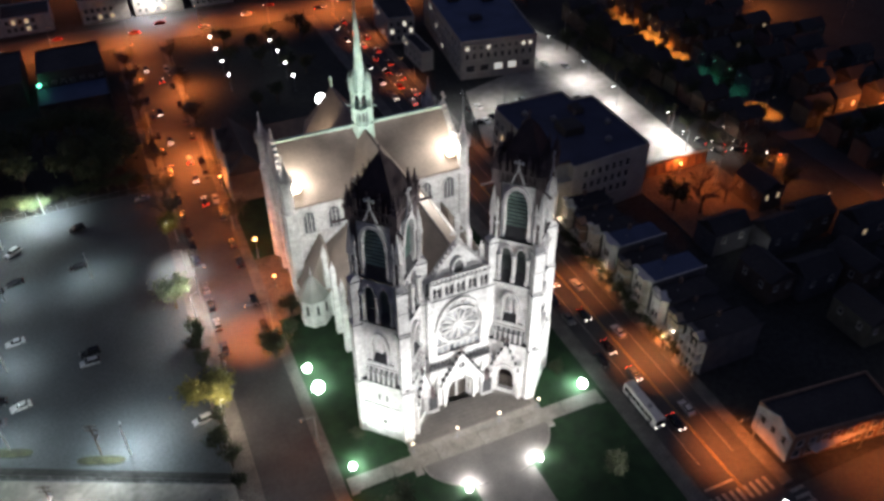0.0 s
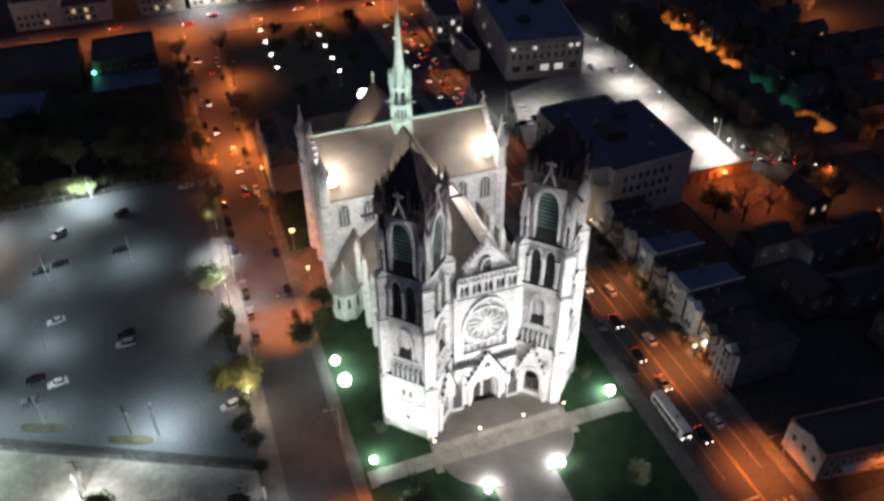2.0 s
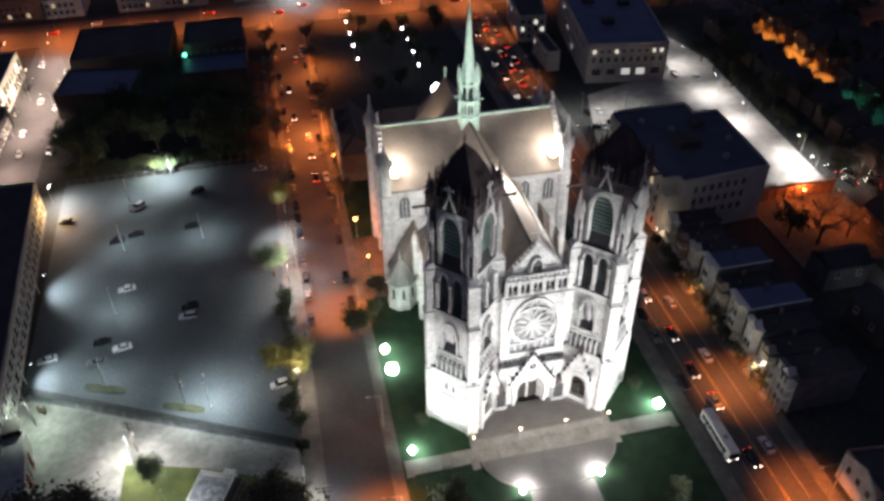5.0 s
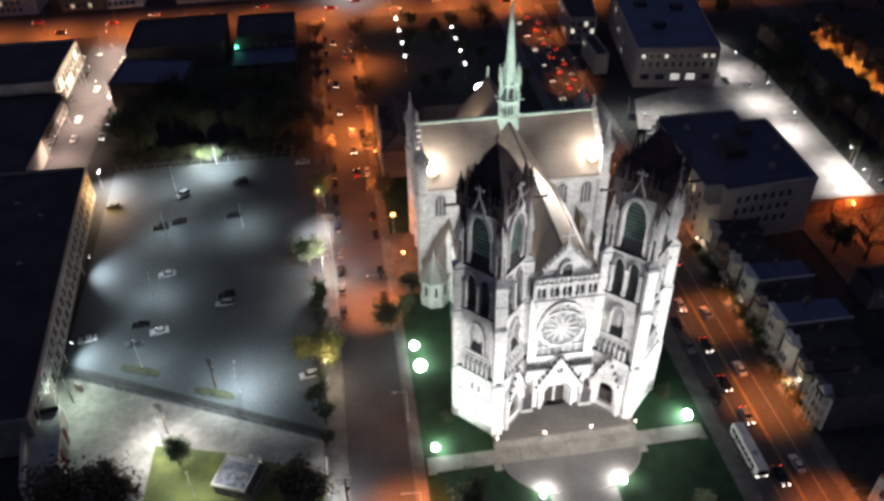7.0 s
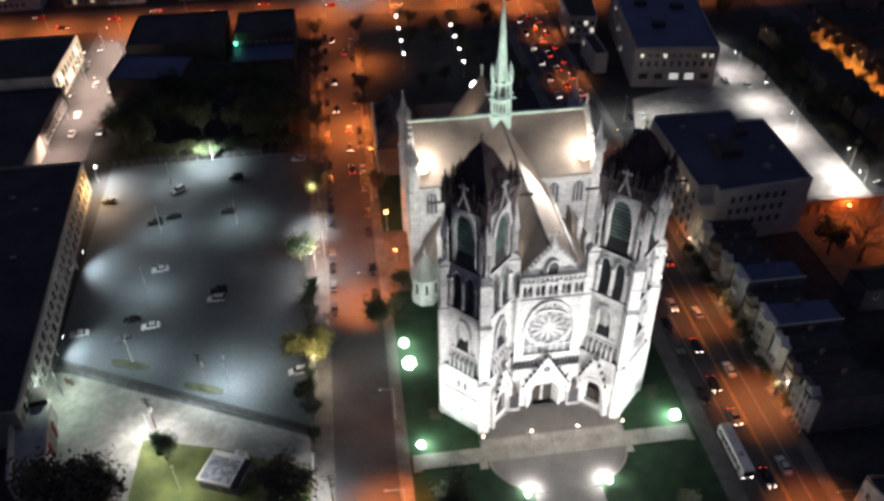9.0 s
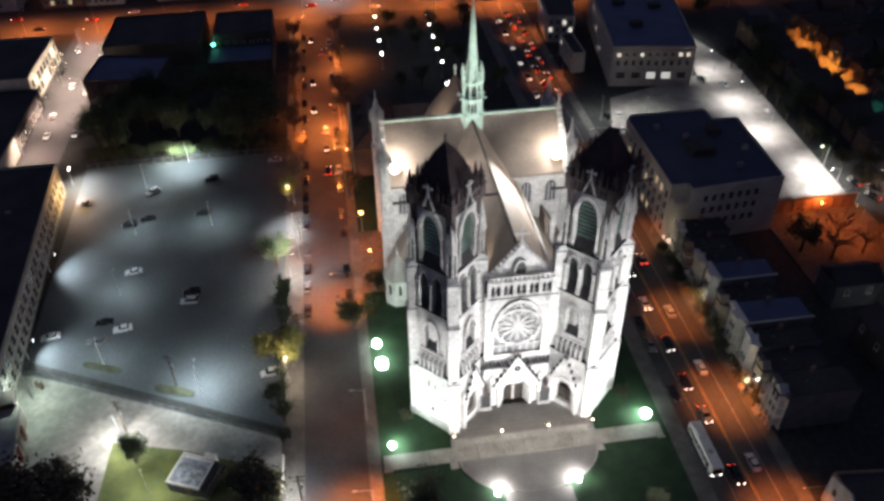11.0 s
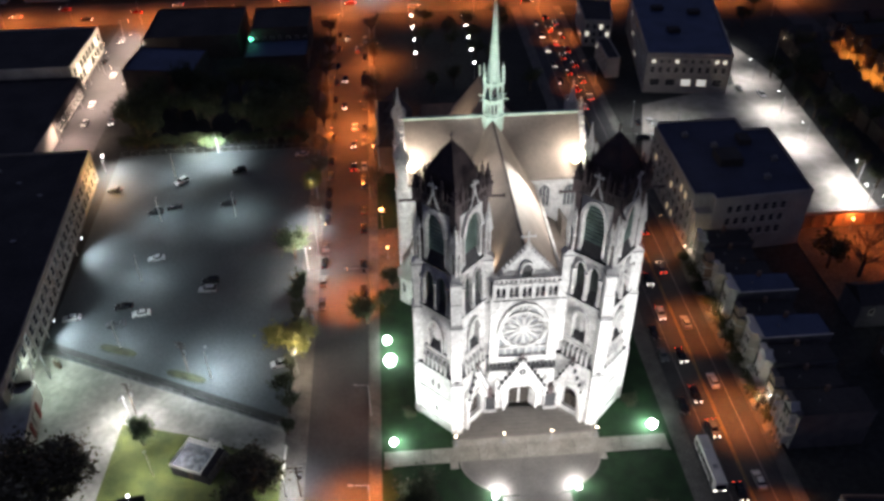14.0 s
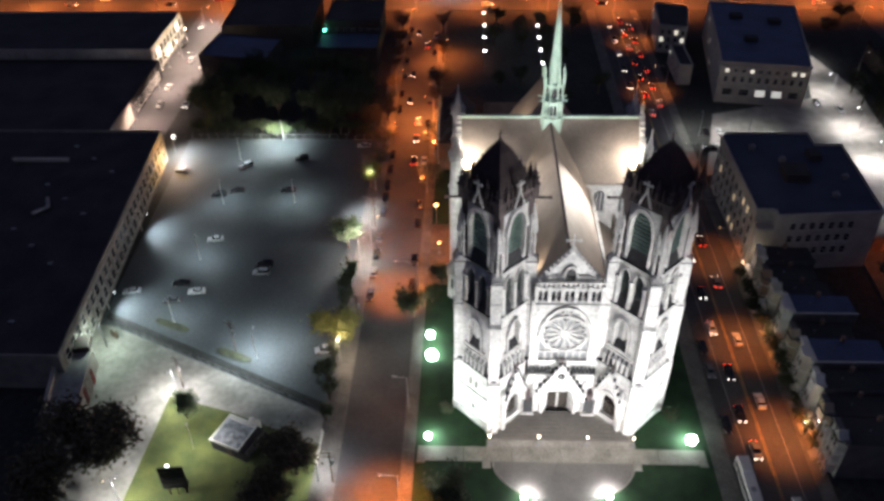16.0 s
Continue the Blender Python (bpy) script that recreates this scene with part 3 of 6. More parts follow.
for x in (-3.3, -2.0, -0.7, 0.7, 2.0, 3.3):
    s.box(x - 0.12, x + 0.12, 9.75, 10.1, 15.0, 17.4 + (0.9 if abs(x) > 3 else 0), C)
s.box(-4.5, 4.5, 9.7, 10.12, 17.0, 17.3, C)
part("mullion", s, STONE, rose)
for sx in (-1, 1):
    s = Solid()
    ring_xz(s, sx * 3.5, 26.2, 0.55, 0.12, 9.7, 10.1, 10, C)
    part("roundel", s, STONE, rose)
    s = Solid()
    ring_xz(s, sx * 5.3, 28.3, 0.5, 0.14, 9.25, 9.4, 10, C)
    part("roundel", s, STONE, rose)
for sx in (-1, 1):
    s = Solid()
    hood(s, sx * 1.55, 2.2, 25.6, 27.0, 9.7, 10.08, 0.14, C)
    ring_xz(s, sx * 0.75, 27.3, 0.5, 0.12, 9.72, 10.06, 10, C)
    part("tracery", s, STONE, rose)
# balustrade and nave gable
bal = part("balustrade", Solid().box(-6.0, 6.0, 8.75, 10.4, 30.2, 30.6, C), STONE, church, "pierced stone gallery above the rose")
part("rail", Solid().box(-6.0, 6.0, 8.7, 9.35, 33.5, 33.8, C), STONE, bal)
part("flashing", Solid().box(-6.0, 6.0, 8.6, 9.3, 30.02, 30.24, C), LEAD_SHADE, bal)
# a dark sheet behind the panels for the shade inside the gallery
part("gallery_back", Solid().box(-6.4, 6.4, 10.0, 10.1, 30.6, 33.6, C), LEAD_SHADE, bal)
part("lace", Solid().wall(-5.95, 5.95, 33.8, 35.0, 8.85, 9.1, [(-5.5 + i * 0.85, 0.5, 33.9, 34.4, 34.75) for i in range(14)], C), STONE, bal)
for i in range(5):
    x = -4.7 + i * 2.35
    part("panel", Solid().wall(x - 0.95, x + 0.95, 30.6, 33.5, 8.85, 9.2, [(x - 0.46, 0.72, 30.75, 32.3, 33.1), (x + 0.46, 0.72, 30.75, 32.3, 33.1)], C), STONE, bal)
for i in range(6):
    x = -5.87 + i * 2.35
    part("pier", Solid().box(x - 0.3, x + 0.3, 8.65, 9.3, 30.6, 34.2, C), STONE, bal)
gab = part("nave_gable", Solid().slab([(-5.6, 30.6), (5.6, 30.6), (5.6, 33.6), (0, 40.6), (-5.6, 33.6)], 10.4, 11.3, C), STONE, church, "stepped stone gable with crockets and a cross")
s = Solid()
gablet(s, 0, 11.2, 33.6, 40.8, 10.1, 11.5, C)
part("coping", s, STONE, gab)
for i in range(9):
    u = (i + 0.4) / 9
    for sx in (-1, 1):
        part("crocket", Solid().box(-0.2, 0.2, -0.25, 0.25, -0.1, 0.5), STONE, gab, m=shift(CX + sx * 5.75 * (1 - u), 10.5, 34.1 + 7.2 * u))
part("cross", cross(Solid(), CX, 10.6, 40.9, 3.2), STONE, gab)
# a dark panel gives the niche its inner shade
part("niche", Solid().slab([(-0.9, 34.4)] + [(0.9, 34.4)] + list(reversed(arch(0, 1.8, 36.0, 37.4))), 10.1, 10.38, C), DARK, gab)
s = Solid()
hood(s, 0, 1.9, 36.0, 37.5, 9.7, 10.4, 0.3, C)
for sx in (-1, 1):
    s.box(CX + sx * 1.15 - .2, CX + sx * 1.15 + .2, 9.7, 10.4, 34.2, 36.0)
    s.box(CX + sx * 3.1 - 1.3, CX + sx * 3.1 + 1.3, 10.2, 10.4, 34.2, 34.5)
part("niche_frame", s, STONE, gab)
# the middle portal
porch = part("central_portal", Solid().slab([(-4.9, 6.8), (-3.8, 6.8), (0, 13.5), (3.8, 6.8), (4.9, 6.8), (0, 15.4)], 8.0, 8.6, C), STONE, church,
             "deep gabled central portal with quatrefoil")
for i in range(7):
    u = (i + 0.4) / 7
    for sx in (-1, 1):
        part("crocket", Solid().box(-.24, .24, 7.9, 8.6, 0, 0.6), LEAD_SHADE, porch, m=shift(CX + sx * 4.8 * (1 - u), 0, 7.0 + 8.5 * u))
part("finial", cross(Solid(), CX, 8.3, 15.3, 1.7), STONE_DARK, porch)
s = Solid()
ring2 = arch(0, 6.0, 4.4, 8.9, 5)
h2 = len(ring2) // 2
s.slab([(-3.9, 6.9), (-3.9, 4.4)] + ring2[:h2 + 1] + [(0, 13.4)], 8.2, 8.8, C)
s.slab([(0, 13.4)] + ring2[h2:] + [(3.9, 4.4), (3.9, 6.9)], 8.2, 8.8, C)
part("tympanum", s, STONE, porch)
s = Solid()
for a in range(6):
    x, z = 0.5 * math.cos(a * math.pi / 3), 11.9 + 0.5 * math.sin(a * math.pi / 3)
    s.cone(8, 0.3, 0.3, 0, 0.12, m=C @ shift(x, 8.19, z) @ Matrix.Rotation(radians(90), 4, "X"))
part("rosette", s, DARK, porch)
for i, y in enumerate((8.8, 9.5, 10.2)):
    s = Solid()
    w = 6.0 - i * 0.9
    hood(s, 0, w, 4.4, 8.9 - i * 0.5, y, y + 0.7, 0.45, C)
    for sx in (-1, 1):
        s.box(CX + min(sx * w / 2, sx * (w / 2 + 0.5)), CX + max(sx * w / 2, sx * (w / 2 + 0.5)), y, y + 0.7, 0.3, 4.4)
    part("jamb", s, STONE, porch)
part("tympanum", Solid().slab([(-2.1, 4.7), (2.1, 4.7), (2.1, 5.6), (0, 8.1), (-2.1, 5.6)], 10.75, 10.95, C), STONE, porch, "carved pale stone panel above the doors")
part("trumeau", Solid().box(-0.2, 0.2, 10.5, 10.95, 0.3, 4.7, C), STONE, porch)
for sx in (-1, 1):
    part("roof_slope", Solid().slab([(-4.7, 7.2), (-4.3, 7.2), (0, 14.2), (0, 15.0)] if sx < 0 else [(4.3, 7.2), (4.7, 7.2), (0, 15.0), (0, 14.2)], 8.6, 9.4, C), STONE, porch)
    part("pier", spirelet(Solid().box(-0.34, 0.34, -0.4, 0.7, 4.6, 7.2), 0, 0, 7.2, 4.2, 0.34), STONE, porch, m=shift(CX + sx * 4.75, 8.6))
    part("door", Solid().box(-0.98, 0.98, -0.1, 0.1, 0.36, 4.7).box(-0.85, -0.1, -0.16, -0.1, 0.9, 4.0).box(0.1, 0.85, -0.16, -0.1, 0.9, 4.0), DOOR, porch, "dark panelled timber door",
         shift(CX + sx * 1.15, 10.9))
    # a solid dark block gives the alcove's inner shade, without a hollow
    alcove = part("alcove", Solid().box(-1.15, 1.15, -0.1, 0.7, 0.35, 4.5), LEAD_SHADE, porch, "dark block for the shaded alcove beside the doors", shift(CX + sx * 6.1, 8.85))
    part("alcove_step", Solid().box(-1.35, 1.35, -0.5, -0.1, 0.35, 0.75), STONE, alcove)
    part("alcove_post", Solid().box(-1.3, -1.1, -0.3, 0.1, 0.35, 4.8), STONE, alcove)
    part("alcove_post", Solid().box(1.1, 1.3, -0.3, 0.1, 0.35, 4.8), STONE, alcove)
    part("alcove_crest", spirelet(Solid(), 0, 0.1, 4.5, 3.4, 0.42), STONE_DARK, alcove)
    # a dark crested gallery either side of the portal gable, white dentils under it
    part("gallery_wall", Solid().box(-2.15, 2.15, -0.15, 0.5, 9.4, 12.1), STONE, porch, m=shift(CX + sx * 4.25, 8.95))
    part("gallery_rail", Solid().box(-2.2, 2.2, -0.35, 0.45, 12.1, 12.45), LEAD_SHADE, porch, m=shift(CX + sx * 4.25, 8.95))
    for i in range(6):
        part("crest", Solid().cone(5, 0.26, 0.4, 12.4, 12.75).cone(5, 0.4, 0.08, 12.75, 13.9), LEAD_SHADE, porch, m=shift(CX + sx * (2.2 + i * 0.78), 8.9))
    for i in range(8):
        part("dentil", Solid().box(-0.14, 0.14, -0.3, 0, 11.5, 12.0), STONE, porch, m=shift(CX + sx * (2.4 + i * 0.54), 8.8))

# nave, aisles, transept, choir
NR = [(-9.3, 24.4), (9.3, 24.4), (9.3, 24.9), (7.6, 27.0), (0.25, 37.9), (-0.25, 37.9), (-7.6, 27.0), (-9.3, 24.9)]
nave = part("nave_wall", Solid().box(CX - 8.4, CX + 8.4, 11.3, 53, 0, 24.9), STONE, church)
nroof = part("nave_roof", Solid().slab(NR, 11.3, 62, C), TILE, church, "steep tan tiled nave roof")
part("ridge", Solid().box(CX - 0.14, CX + 0.14, 11.3, 60, 37.8, 38.1), STONE_DARK, nroof, "thin dark ridge capping")
for sx in (-1, 1):
    part("parapet", Solid().box(CX + sx * 9.0 - .25, CX + sx * 9.0 + .25, 17, 52.4, 24.3, 26.0), STONE, nave)
    part("aisle_wall", Solid().box(CX + sx * 15.2 - .5, CX + sx * 15.2 + .5, 16, 52.4, 0, 13.6), STONE, church)
    ar = [(8.4, 19.0), (8.4, 19.6), (15.6, 13.9), (15.6, 13.3)]
    ar = [(sx * x, z) for x, z in ar]
    part("aisle_roof", Solid().slab(ar if sx < 0 else list(reversed(ar)), 16, 52.4, C), TILE, church, "sloping side aisle roof")
    for i in range(5):
        y = 20 + i * 6.4
        b = part("aisle_buttress", Solid().box(-0.6, 0.6, -0.7, 0.7, 0, 12).box(-0.45, 0.45, -0.55, 0.55, 12, 15), STONE, church, m=shift(CX + sx * 16.2, y))
        part("pinnacle", spirelet(Solid(), 0, 0, 15, 5.5, 0.5), STONE, b)
        if i < 4:
            w = part("clerestory_window", Solid().slab([(-1.3, 20.4), (1.3, 20.4)] + list(reversed(arch(0, 2.6, 22.4, 24.0))), -0.1, 0.1), GLASS, church,
                     m=shift(CX + sx * 8.5, y + 3.2) @ turn(sx * 90))
            f = Solid()
            hood(f, 0, 2.6, 22.4, 24.0, -0.35, 0, 0.25)
            part("frame", f, STONE, w)
    # side chapel with a steep roof beside the transept
    ch = part("side_chapel", Solid().box(-3.2, 3.2, -3.6, 3.6, 0, 7.6), STONE, church, m=shift(CX + sx * 18.4, 48.6))
    lo = [(-3.6, -4.0, 7.5), (3.6, -4.0, 7.5), (3.6, 3.7, 7.5), (-3.6, 3.7, 7.5)]
    hi = [(-3.5, -0.5, 18.6), (-3.2, -0.5, 18.6), (-3.2, 3.7, 18.6), (-3.5, 3.7, 18.6)]
    if sx < 0:
        hi = [(-x, y, z) for x, y, z in hi]
        hi = [hi[1], hi[0], hi[3], hi[2]]
    part("chapel_roof", Solid().loft(lo, hi), TILE, ch, "grey steep hipped chapel roof")
TX = shift(CX, 63) @ turn(90)
tran = part("transept_wall", Solid().box(-20.2, 20.2, -10.6, 10.6, 0, 27.0, shift(CX, 63)), STONE, church, "tall pale limestone transept with pointed windows")
troof = part("transept_roof", Solid().slab([(-11.0, 26.6), (11.0, 26.6), (11.0, 27.3), (0.3, 37.7), (-0.3, 37.7), (-11.0, 27.3)], -20.0, 20.0, TX), TILE, church, "steep tan transept roof lit by floodlights")
part("ridge", Solid().box(CX - 20, CX + 20, 62.6, 63.4, 37.6, 38.1), COPPER, troof, "green copper ridge strip")
part("eaves_cornice", Solid().box(CX - 20.2, CX + 20.2, 51.8, 52.4, 26.0, 26.7), STONE, tran)
part("string_course", Solid().box(CX - 20.2, CX + 20.2, 52.15, 52.4, 18.9, 19.25), STONE, tran)
part("string_course", Solid().box(CX - 20.2, CX + 20.2, 52.2, 52.4, 22.6, 22.8), STONE, tran)
for x in (-17.0, -11.2, 11.2, 17.0):
    w = part("transept_window", Solid().slab([(-1.25, 19.6), (1.25, 19.6)] + list(reversed(arch(0, 2.5, 23.8, 25.4))), -0.1, 0.1), GLASS, church, m=shift(CX + x, 52.3))
    f = Solid()
    hood(f, 0, 2.5, 23.8, 25.4, -0.45, 0, 0.28)
    for c in (-0.42, 0.42):
        f.box(c - 0.1, c + 0.1, -0.3, -0.1, 19.6, 24.6)
    f.box(-1.5, 1.5, -0.5, 0, 19.2, 19.6)
    for c in (-1.39, 1.39):
        f.box(c - 0.14, c + 0.14, -0.4, 0, 19.6, 23.8)
    part("frame", f, STONE, w)
for sx in (-1, 1):
    ge = part("transept_gable", Solid().slab([(-10.6, 0), (10.6, 0), (10.6, 27.6), (0, 38.6), (-10.6, 27.6)], -0.6, 0.6), STONE, church, "stone transept end gable with crockets",
              shift(CX + sx * 20.5, 63) @ turn(90))
    for i in range(11):
        u = (i + 0.3) / 11
        for q in (-1, 1):
            part("crocket", Solid().box(-0.22, 0.22, -0.5, 0.5, -0.2, 0.45), STONE, ge, m=shift(q * 10.5 * (1 - u), 0, 28.0 + 10.8 * u))
    part("cross", cross(Solid(), 0, 0, 38.8, 2.6), STONE, ge)
    for q in (-1, 1):
        tu = part("corner_turret", Solid().cone(8, 1.75, 1.6, 0, 26).cone(8, 1.85, 1.85, 25.6, 26.2).cone(8, 1.4, 1.3, 26, 33).cone(8, 1.6, 1.6, 32.7, 33.2), STONE, church,
                  "slender octagonal stone corner turret", shift(CX + sx * 20.9, 63 + q * 10.2))
        part("spirelet", Solid().cone(8, 1.35, 0.05, 33.2, 39.5).cone(6, 0.2, 0.1, 39.2, 40.6), STONE, tu)
        for j in range(8):
            part("pinnacle", spirelet(Solid(), 1.5 * math.cos(j * math.pi / 4), 1.5 * math.sin(j * math.pi / 4), 32.8, 2.6, 0.2), STONE, tu)
    for q in (-4.2, 4.2):
        part("gable_buttress", spirelet(Solid().box(-0.7, 0.7, -0.8, 0.8, 0, 28), 0, 0, 28, 7, 0.6), STONE, church, m=shift(CX + sx * 21.2, 63 + q))
# choir with its rounded end
part("choir_wall", Solid().prism([(-8, 73), (8, 73), (8, 86), (5.5, 92), (0, 94.5), (-5.5, 92), (-8, 86)], 0, 25, C), STONE, church)
part("choir_roof", Solid().slab([(-8.6, 24.6), (8.6, 24.6), (8.6, 25.2), (0.25, 36.8), (-0.25, 36.8), (-8.6, 25.2)], 63, 85.5, C), TILE, church, "steep choir roof behind the crossing")
low = [(8.6, 85.5, 25), (6.0, 92.4, 25), (0, 95.2, 25), (-6.0, 92.4, 25), (-8.6, 85.5, 25)]
part("apse_roof", Solid().add([(x + CX, y, z) for x, y, z in low] + [(CX, 85.5, 36.9)], [(0, 1, 5), (1, 2, 5), (2, 3, 5), (3, 4, 5), (4, 0, 5), (4, 3, 2, 1, 0)]), TILE, church)
part("finial", Solid().cone(6, 0.3, 0.15, 36.7, 39.2, CX, 85.5).cone(8, 0.45, 0.2, 38.6, 39.6, CX, 85.5), COPPER, church)
for sx in (-1, 1):
    part("ambulatory_roof", Solid().slab([(-15, 11.0), (-8.0, 11.0), (-8.0, 16)] if sx < 0 else [(8.0, 11.0), (15, 11.0), (8.0, 16)], 73.5, 92, C), TILE, church)
    part("ambulatory_wall", Solid().box(CX + sx * 11.4 - 3.4, CX + sx * 11.4 + 3.4, 73.6, 92, 0, 11), STONE, church)
# octagonal stair turret on the lawn side
tur = part("baptistery", Solid().cone(8, 3.3, 3.3, 0, 7.6, 0, 0, math.pi / 8).cone(8, 3.5, 3.5, 0, 0.8, 0, 0, math.pi / 8), STONE, church, "small octagonal baptistery with pointed roof", shift(-19.7, 45.8))
part("roof", Solid().cone(8, 3.75, 0.12, 7.4, 13.0, 0, 0, math.pi / 8), mat("weathered_lead", (0.34, 0.345, 0.32), (0.27, 0.28, 0.26), 0.7), tur, "pale greenish pyramid roof")
part("finial", Solid().cone(6, 0.16, 0.06, 12.8, 15.2).cone(6, 0.25, 0.25, 13.4, 13.7), STONE, tur)
part("cornice", Solid().cone(8, 3.55, 3.7, 6.9, 7.4, 0, 0, math.pi / 8), STONE, tur)
for j in range(8):
    part("window", Solid().slab([(-0.32, 3.2), (0.32, 3.2)] + list(reversed(arch(0, 0.64, 5.4, 6.1))), -0.12, 0.1), DARK, tur, m=turn(45 * j) @ shift(0, -3.06))
# crossing fleche
fl = part("fleche", Solid().cone(8, 2.9, 2.35, 34.6, 38.6), COPPER, church, "slender green copper fleche over the crossing", shift(CX + 0.3, 62.2))
part("drum_rail", Solid().cone(8, 2.75, 2.75, 38.5, 38.9), COPPER, fl)
# dark core for the shade between the lantern's bars
part("lantern_core", Solid().cone(8, 1.0, 0.8, 38.8, 46.5), DARK, fl)
for j in range(8):
    a = math.pi / 8 + j * math.pi / 4
    x, y = math.cos(a), math.sin(a)
    part("column", Solid().bar((2.3 * x, 2.3 * y, 38.8), (2.1 * x, 2.1 * y, 46.8), 0.15, 5), COPPER, fl)
    part("pinnacle", spirelet(Solid(), 2.25 * x, 2.25 * y, 46.4, 4.2, 0.22), COPPER, fl)
    s = Solid().wall(-0.78, 0.78, 39.0, 42.6, -2.1, -1.9, [(-0.4, 0.62, 39.3, 41.2, 42.1), (0.4, 0.62, 39.3, 41.2, 42.1)], turn(45 * j))
    part("panel", s, COPPER, fl)
    s = Solid()
    hood(s, 0, 1.3, 44.9, 46.2, -2.0, -1.8, 0.16, turn(45 * j))
    part("arch", s, COPPER, fl)
    part("gargoyle", Solid().box(-0.09, 0.09, -3.4, -2.1, 42.7, 42.95, turn(45 * j + 22.5)), COPPER, fl)
part("gallery", Solid().cone(8, 2.45, 2.5, 42.5, 42.95), COPPER, fl)
part("crown", Solid().cone(8, 2.3, 2.2, 46.3, 46.9), COPPER, fl)
part("spire", Solid().cone(8, 1.35, 0.85, 46.8, 53.5).cone(8, 0.85, 0.1, 53.5, 66.0), COPPER, fl, "tall tapering green copper needle")
for j in range(8):
    a = j * math.pi / 4
    part("rib", Solid().bar((1.36 * math.cos(a), 1.36 * math.sin(a), 46.8), (0.86 * math.cos(a), 0.86 * math.sin(a), 53.5), 0.09, 4)
         .bar((0.86 * math.cos(a), 0.86 * math.sin(a), 53.5), (0.1 * math.cos(a), 0.1 * math.sin(a), 66.0), 0.06, 4), COPPER, fl)
part("cross", cross(Solid(), 0, 0, 66, 2.4), COPPER, fl)

# ---- buildings: walls, roofs, and windows with frames that stand proud ----
LITWIN = glow("lit_window", (1.0, 0.93, 0.78), 0.95)
LITWIN_PALE = glow("pale_window", (0.95, 0.93, 0.86), 0.55)
LITWIN_DIM = glow("dim_window", (1.0, 0.75, 0.45), 0.5)
FRAME = mat("window_frame", (0.55, 0.53, 0.49), (0.42, 0.40, 0.37), 0.6)
PANE = mat("window_pane", (0.03, 0.033, 0.04), (0.02, 0.022, 0.026), 0.15, bump=0)
BLUEROOF = mat("blue_roof", (0.055, 0.08, 0.16), (0.035, 0.055, 0.11), 0.6, scale=0.15, fine=1.5)
NAVY = mat("navy_felt", (0.04, 0.05, 0.095), (0.028, 0.034, 0.065), 0.8, scale=0.12, fine=1.2)
WIN = {}


def window(b, m, w, h, lit=None):
    """A window: its frame with sill and glazing bar, and the pane behind it."""
    key = (round(w, 2), round(h, 2))
    if key not in WIN:
        t = 0.12
        f = Solid().box(-w / 2 - t, -w / 2, -0.12, 0.02, -t, h + t).box(w / 2, w / 2 + t, -0.12, 0.02, -t, h + t)
        f.box(-w / 2, w / 2, -0.12, 0.02, h, h + t).box(-w / 2 - 0.2, w / 2 + 0.2, -0.22, 0.02, -0.26, -t).box(-w / 2, w / 2, -0.1, 0.02, h * 0.5 - 0.05, h * 0.5 + 0.05)
        f.box(-w / 2, w / 2, -0.12, 0.02, -t, 0)
        WIN[key] = (f.mesh("window"), Solid().box(-w / 2, w / 2, -0.05, 0.01, 0, h).mesh("pane"))
    f = part("window", WIN[key][0], FRAME, b, m=m)
    data = WIN[key][1]
    if lit:
        data = data.copy()
        data.materials.clear()
        data.materials.append(lit)
    part("pane", data, PANE, f)


# darker copy of the brick; the blocks' lack of light is in its colour
DIM_BRICK = mat("dim_brick", (0.06, 0.05, 0.046), (0.04, 0.034, 0.032), 0.9, scale=0.3, fine=3)
GREYBRICK = mat("grey_brick", (0.27, 0.25, 0.22), (0.19, 0.175, 0.155), 0.85, scale=0.3, fine=4)


def building(name, poly, h, wall_m, label, roof_m=None, parapet=0.7, category="building", z0=-0.3):
    """A block on a plan; returns the thing."""
    b = thing(name, label, category)
    part("wall", Solid().prism(poly, z0, h), wall_m, b)
    cx, cy = sum(p[0] for p in poly) / len(poly), sum(p[1] for p in poly) / len(poly)
    inner = [(cx + (x - cx) * 0.985, cy + (y - cy) * 0.985) for x, y in poly]
    part("roof", Solid().prism(inner, h, h + 0.15), roof_m or ROOF, b)
    n = len(poly)
    for i in range(n):
        a, c = Vector((*poly[i], 0)), Vector((*poly[(i + 1) % n], 0))
        d = c - a
        ang = math.atan2(d.y, d.x)
        part("parapet", Solid().box(0, d.length - 0.3, -0.08, 0.28, h, h + parapet), wall_m, b, m=Matrix.Translation(a) @ Matrix.Rotation(ang, 4, "Z"))
    return b


def windows_along(b, x0, y0, x1, y1, zs, count, w, h, lit_chance=0.0, seed=1, lit=None, skip=()):
    """A row of windows for each height in zs, along the wall from (x0, y0) to (x1, y1), seen from its right-hand side."""
    rnd = random.Random(seed)
    a, d = Vector((x0, y0, 0)), Vector((x1 - x0, y1 - y0, 0))
    ang = math.atan2(d.y, d.x)
    for z in zs:
        for i in range(count):
            if i in skip:
                continue
            p = a + d * ((i + 0.5) / count)
            window(b, Matrix.Translation((p.x, p.y, z)) @ Matrix.Rotation(ang, 4, "Z"), w, h, (lit or LITWIN) if rnd.random() < lit_chance else None)


# the block east of the avenue, with a stepped roofline
sch = building("school_building", [(49.6, 58), (54, 58), (54, 55.5), (79, 57.5), (80, 88), (73, 88), (73, 94), (51, 94), (49.6, 92)], 15.6, PALE,
               "four-storey pale institutional block with dark flat roof", NAVY)
